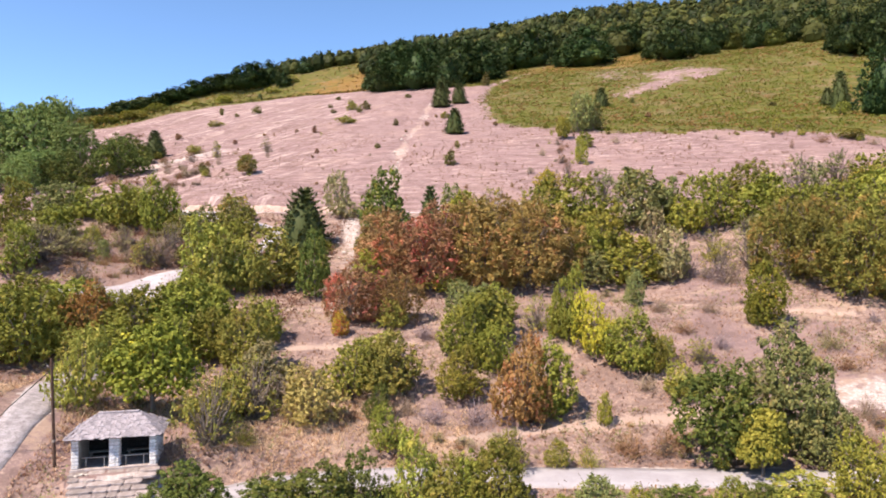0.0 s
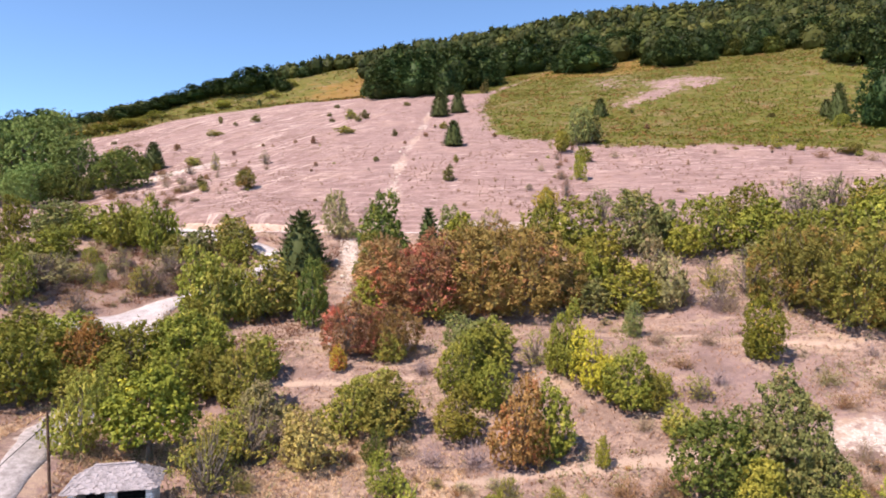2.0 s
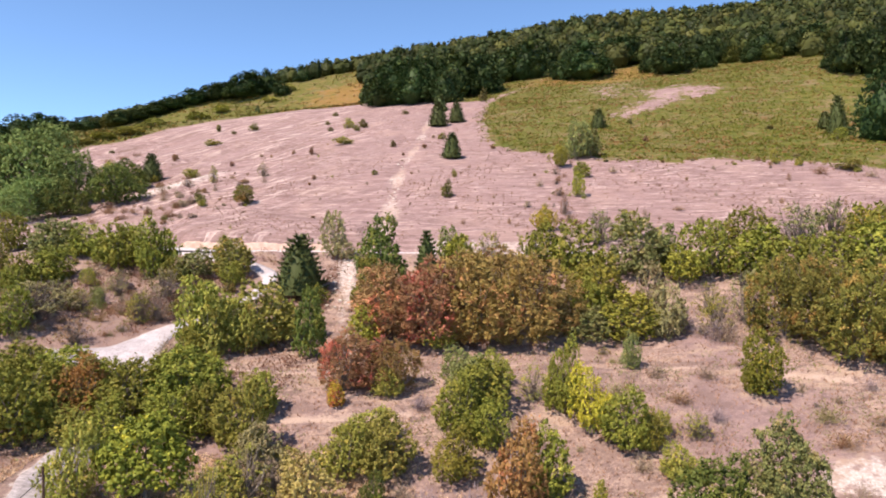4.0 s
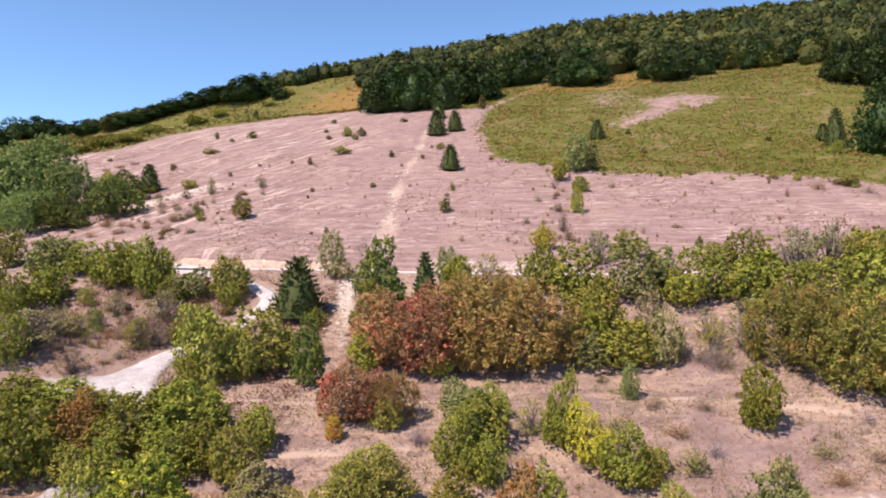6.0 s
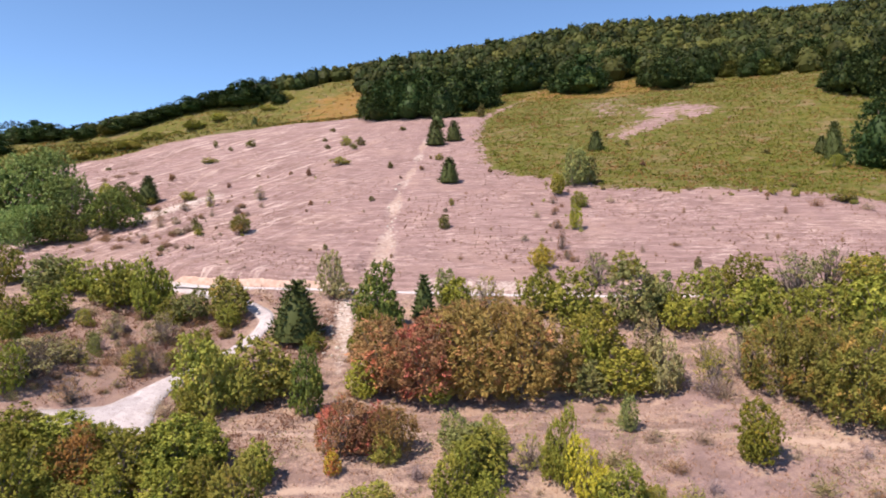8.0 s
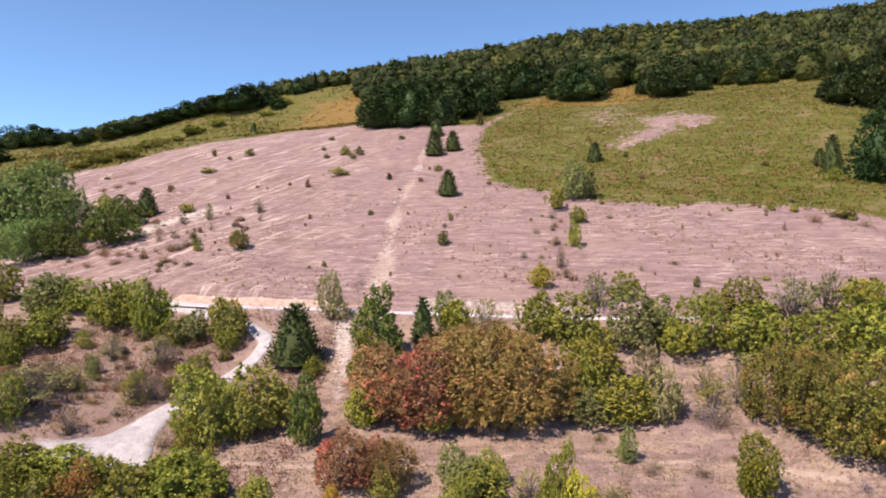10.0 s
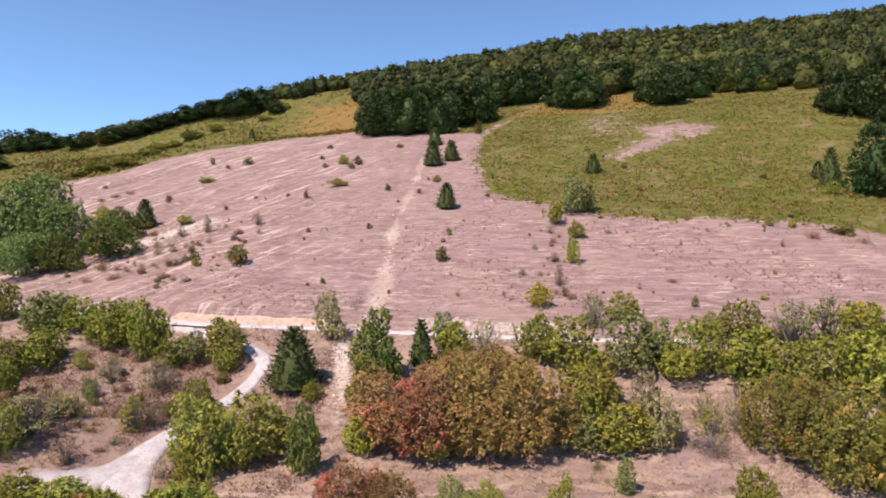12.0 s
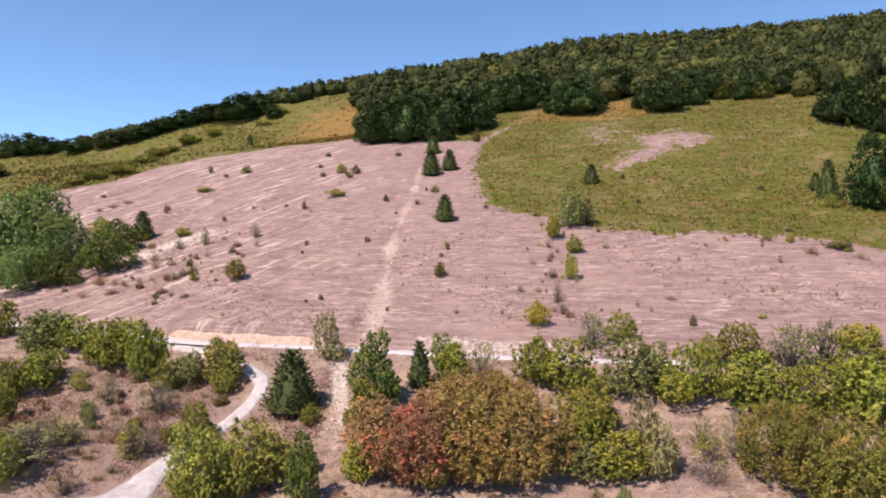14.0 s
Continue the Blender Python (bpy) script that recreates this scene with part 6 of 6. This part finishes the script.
def mesh_of(bm, name):
    me = bpy.data.meshes.new(name)
    bm.to_mesh(me)
    bm.free()
    return me


PAVING = rough_material("worn_paving", (0.27, 0.22, 0.198), (0.40, 0.34, 0.32), 2.4, 0.9, 0.95, (0.20, 0.15, 0.12), 0.8)
STONES = [mesh_of(stone_bm(random.Random(k), 1, 1, 1), "stone") for k in range(6)]


def stone_at(parent, x, y, z, sx, sy, sz, turn=0.0, name="stone", material=None):
    return part(name, STONES[dice.randrange(6)], material or STONE, parent, at=Matrix.LocRotScale((x, y, z), Euler((0, 0, turn)), (sx, sy, sz)))


def faced_wall(parent, x0, x1, y0, y1, z0, z1, faces, course=0.23, material=None):
    """Stones laid in courses on the named faces of a wall core."""
    rows = max(1, round((z1 - z0) / course))
    h = (z1 - z0) / rows
    for face in faces:
        along = (x0, x1) if face in "fb" else (y0, y1)
        for r in range(rows):
            a = along[0]
            while a < along[1] - 0.02:
                w = min(dice.uniform(0.24, 0.46), along[1] - a)
                if along[1] - a - w < 0.12:
                    w = along[1] - a
                c, z = a + w / 2, z0 + (r + 0.5) * h
                out = dice.uniform(0.015, 0.04)
                if face == "f":
                    stone_at(parent, c, y0 - out + 0.06, z, w - 0.025, 0.16, h - 0.025, material=material)
                elif face == "b":
                    stone_at(parent, c, y1 + out - 0.06, z, w - 0.025, 0.16, h - 0.025, material=material)
                elif face == "l":
                    stone_at(parent, x0 - out + 0.06, c, z, 0.16, w - 0.025, h - 0.025, material=material)
                else:
                    stone_at(parent, x1 + out - 0.06, c, z, 0.16, w - 0.025, h - 0.025, material=material)
                a += w


def shelter():
    top = tagged(new("stone_shelter"), "open-fronted white stone shelter with a grey slate hipped roof", "shelter")
    top.matrix_basis = pose(PAD[0], PAD[1], PAD_Z, 0, 0, 14.7)
    W, D, H = 2.55, 1.65, 1.88
    floor = part("floor_slab", box_bm(-W - 0.1, W + 0.1, -D - 0.15, D, -0.5, 0.02, 0.03), PAVING, top, "worn stone floor slab")
    def core(x0, x1, y0, y1, z0, z1, faces, stone=None):
        ob = part("wall", box_bm(x0, x1, y0, y1, z0, z1), stone or MORTAR, top, "rubble-stone back wall coloured near black for interior shade" if stone else "whitish rubble-stone wall")
        faced_wall(ob, x0, x1, y0, y1, z0, z1, faces, material=stone)
    core(-W, -W + 0.42, -D, D, 0.02, H, "fl")
    core(W - 0.42, W, -D, D, 0.02, H, "fr")
    core(-0.3, 0.3, -D, -D + 0.5, 0.02, H, "flr")
    # back wall coloured dark to stand in for the shade inside
    core(-W + 0.42, W - 0.42, D - 0.4, D, 0.02, H, "f", SHADE_STONE)
    part("lintel", box_bm(-W, W, -D + 0.05, -D + 0.4, H, H + 0.16, 0.015), WOOD, top, "dark timber lintel")
    for x0, x1 in ((-W + 0.5, -0.36), (0.36, W - 0.5)):
        b = part("bench", box_bm(x0, x1, 0.55, 1.0, 0.42, 0.48, 0.01), PALE_WOOD, top, "weathered plank bench")
        for x in (x0 + 0.15, x1 - 0.15):
            part("bench_leg", box_bm(x - 0.05, x + 0.05, 0.6, 0.95, 0.02, 0.42), PALE_WOOD, b)
        t = part("rail", box_bm(x0, x1, -D + 0.2, -D + 0.27, 0.62, 0.69, 0.01), PALE_WOOD, top, "grey timber rail across the opening")
        for x in (x0 + 0.3, x1 - 0.3):
            part("rail_post", box_bm(x - 0.035, x + 0.035, -D + 0.2, -D + 0.27, 0.02, 0.62), PALE_WOOD, t)
    # hipped roof: a solid core under courses of stone slates
    ex, ey, rx, rz = W + 0.40, D + 0.35, 1.2, 1.22
    bm = bmesh.new()
    lo = [bm.verts.new((sx * ex, sy * ey, H + 0.10)) for sx, sy in ((-1, -1), (1, -1), (1, 1), (-1, 1))]
    hi = [bm.verts.new((sx * rx, 0, H + 0.10 + rz)) for sx in (-1, 1)]
    for f in ((lo[0], lo[1], hi[1], hi[0]), (lo[2], lo[3], hi[0], hi[1]), (lo[1], lo[2], hi[1]), (lo[3], lo[0], hi[0]), lo[::-1]):
        bm.faces.new(f)
    roof = part("roof", bm, WOOD, top, "hipped roof of rough grey stone slates")
    me = STONES
    for (ax, ay), (bx, by), (cx, cy), (dx, dy) in (((-ex, -ey), (ex, -ey), (rx, 0), (-rx, 0)), ((ex, ey), (-ex, ey), (-rx, 0), (rx, 0)),
                                                   ((ex, -ey), (ex, ey), (rx, 0), (rx, 0)), ((-ex, ey), (-ex, -ey), (-rx, 0), (-rx, 0))):
        run = math.hypot((dx + cx) / 2 - (ax + bx) / 2, (dy + cy) / 2 - (ay + by) / 2)
        tilt = math.atan2(rz, run)
        turn = math.atan2(by - ay, bx - ax)
        courses = 11
        for r in range(courses):
            s = (r + 0.45) / courses
            p0, p1 = Vector((ax + (dx - ax) * s, ay + (dy - ay) * s)), Vector((bx + (cx - bx) * s, by + (cy - by) * s))
            length = (p1 - p0).length
            n = max(1, round(length / 0.33))
            for j in range(n):
                q = p0.lerp(p1, (j + 0.5 + dice.uniform(-0.1, 0.1)) / n)
                part("slate", me[dice.randrange(6)], SLATE, roof,
                     at=Matrix.LocRotScale((q.x, q.y, H + 0.10 + rz * s + 0.05 + dice.uniform(-0.02, 0.03)), Euler((tilt * 0.86 + dice.uniform(-0.09, 0.09), dice.uniform(-0.09, 0.09), turn + dice.uniform(-0.3, 0.3))),
                                           (length / n * dice.uniform(0.9, 1.3), 0.33 * dice.uniform(0.85, 1.35), 0.05)))
    for j in range(8):
        part("ridge_stone", me[j % 6], SLATE, roof, at=Matrix.LocRotScale((-rx + 2 * rx * (j + 0.5) / 8, 0, H + rz + 0.16), Euler((0, dice.uniform(-0.05, 0.05), 0)), (0.42, 0.34, 0.08)))
    # terrace steps in front
    st = tagged(new("stone_steps"), "rough pale stone steps and paving before the shelter", "steps")
    st.matrix_basis = top.matrix_basis.copy()
    for r in range(6):
        a = -2.6 + 0.15 * r
        while a < 1.9:
            w = dice.uniform(0.6, 1.5)
            stone_at(st, a + w / 2, -2.15 - 0.75 * r, -0.19 - 0.13 * r + dice.uniform(-0.03, 0.02), w - 0.01, 0.8, 0.2, dice.uniform(-0.05, 0.05), "step_stone", PAVING)
            a += w
    return top


shelter()


def utility_pole(x, y, high):
    z = z_at(x, y)
    top = tagged(new("utility_pole"), "dark weathered wooden utility pole beside the shelter", "pole")
    top.matrix_basis = pose(x, y, z - 0.3, 0, -1.6, 0)
    part("shaft", joined("pole_shaft", [tube([(0, 0, 0), (0, 0, high * 0.5), (0, 0, high + 0.3)], [0.115, 0.10, 0.08], 10)]), WOOD, top)
    part("bracket", box_bm(-0.30, 0.05, -0.04, 0.04, high - 0.35, high - 0.27, 0.01), WOOD, top, "short dark bracket")
    part("insulator", joined("insulator", [tube([(-0.26, 0, high - 0.28), (-0.26, 0, high - 0.2), (-0.26, 0, high - 0.12)], [0.05, 0.06, 0.03], 8)]), CERAMIC, top, "small ceramic insulator")
    part("band", joined("pole_band", [tube([(0, 0, 2.0), (0, 0, 2.16)], [0.12, 0.118], 10)]), PALE_WOOD, top, "pale metal band")
    return z


pole_z = utility_pole(-25.5, 45.4, 7.2)
cable = joined("cable", [tube([(-25.55, 45.4, pole_z + 6.6), (-28.4, 45.2, pole_z + 4.0), (-31.6, 45.0, z_at(-31.6, 45.0))], [0.03] * 3, 5)])
cable.materials.append(CABLE)
tagged(new("cable", cable), "thin black stay cable anchoring the utility pole", "cable")


# ---- loose rocks on the eroded ground ----
def rock_mesh(seed):
    bm = bmesh.new()
    bmesh.ops.create_icosphere(bm, subdivisions=2, radius=0.5)
    r = random.Random(seed)
    for v in bm.verts:
        v.co *= 0.8 + 0.35 * noise.noise(v.co * 2.2 + Vector((seed * 3.1, 0, 0))) + r.uniform(-0.05, 0.05)
    return mesh_of(bm, "rock")


ROCKS = [rock_mesh(k) for k in range(5)]


def rocks(count, x0, x1, y0, y1, small, large, where):
    for _ in range(count):
        x, y, s = dice.uniform(x0, x1), dice.uniform(y0, y1), dice.uniform(small, large)
        ob = new("rock", ROCKS[dice.randrange(5)])
        if not ob.data.materials:
            ob.data.materials.append(ROCK)
        ob.matrix_basis = Matrix.LocRotScale((x, y, z_at(x, y) + 0.1 * s), Euler((0, 0, dice.uniform(0, 6.28))), (s, s * dice.uniform(0.6, 1), s * dice.uniform(0.4, 0.7)))
        tagged(ob, f"pale weathered rock {where}", "rock", f"rocks {where}")


rocks(34, -18.5, -12.8, 98, 118, 0.3, 1.0, "on the eroded bank below the road")
rocks(26, 32, 40, 54.5, 57, 0.15, 0.5, "on the pale scree")
rocks(30, -82, -64, 182, 206, 0.3, 1.0, "on the stony part of the slope")
rocks(24, -12, -9, 130, 200, 0.3, 0.9, "in the dry gully")
rocks(8, -24.5, -21.5, 42.5, 44, 0.2, 0.5, "before the shelter")
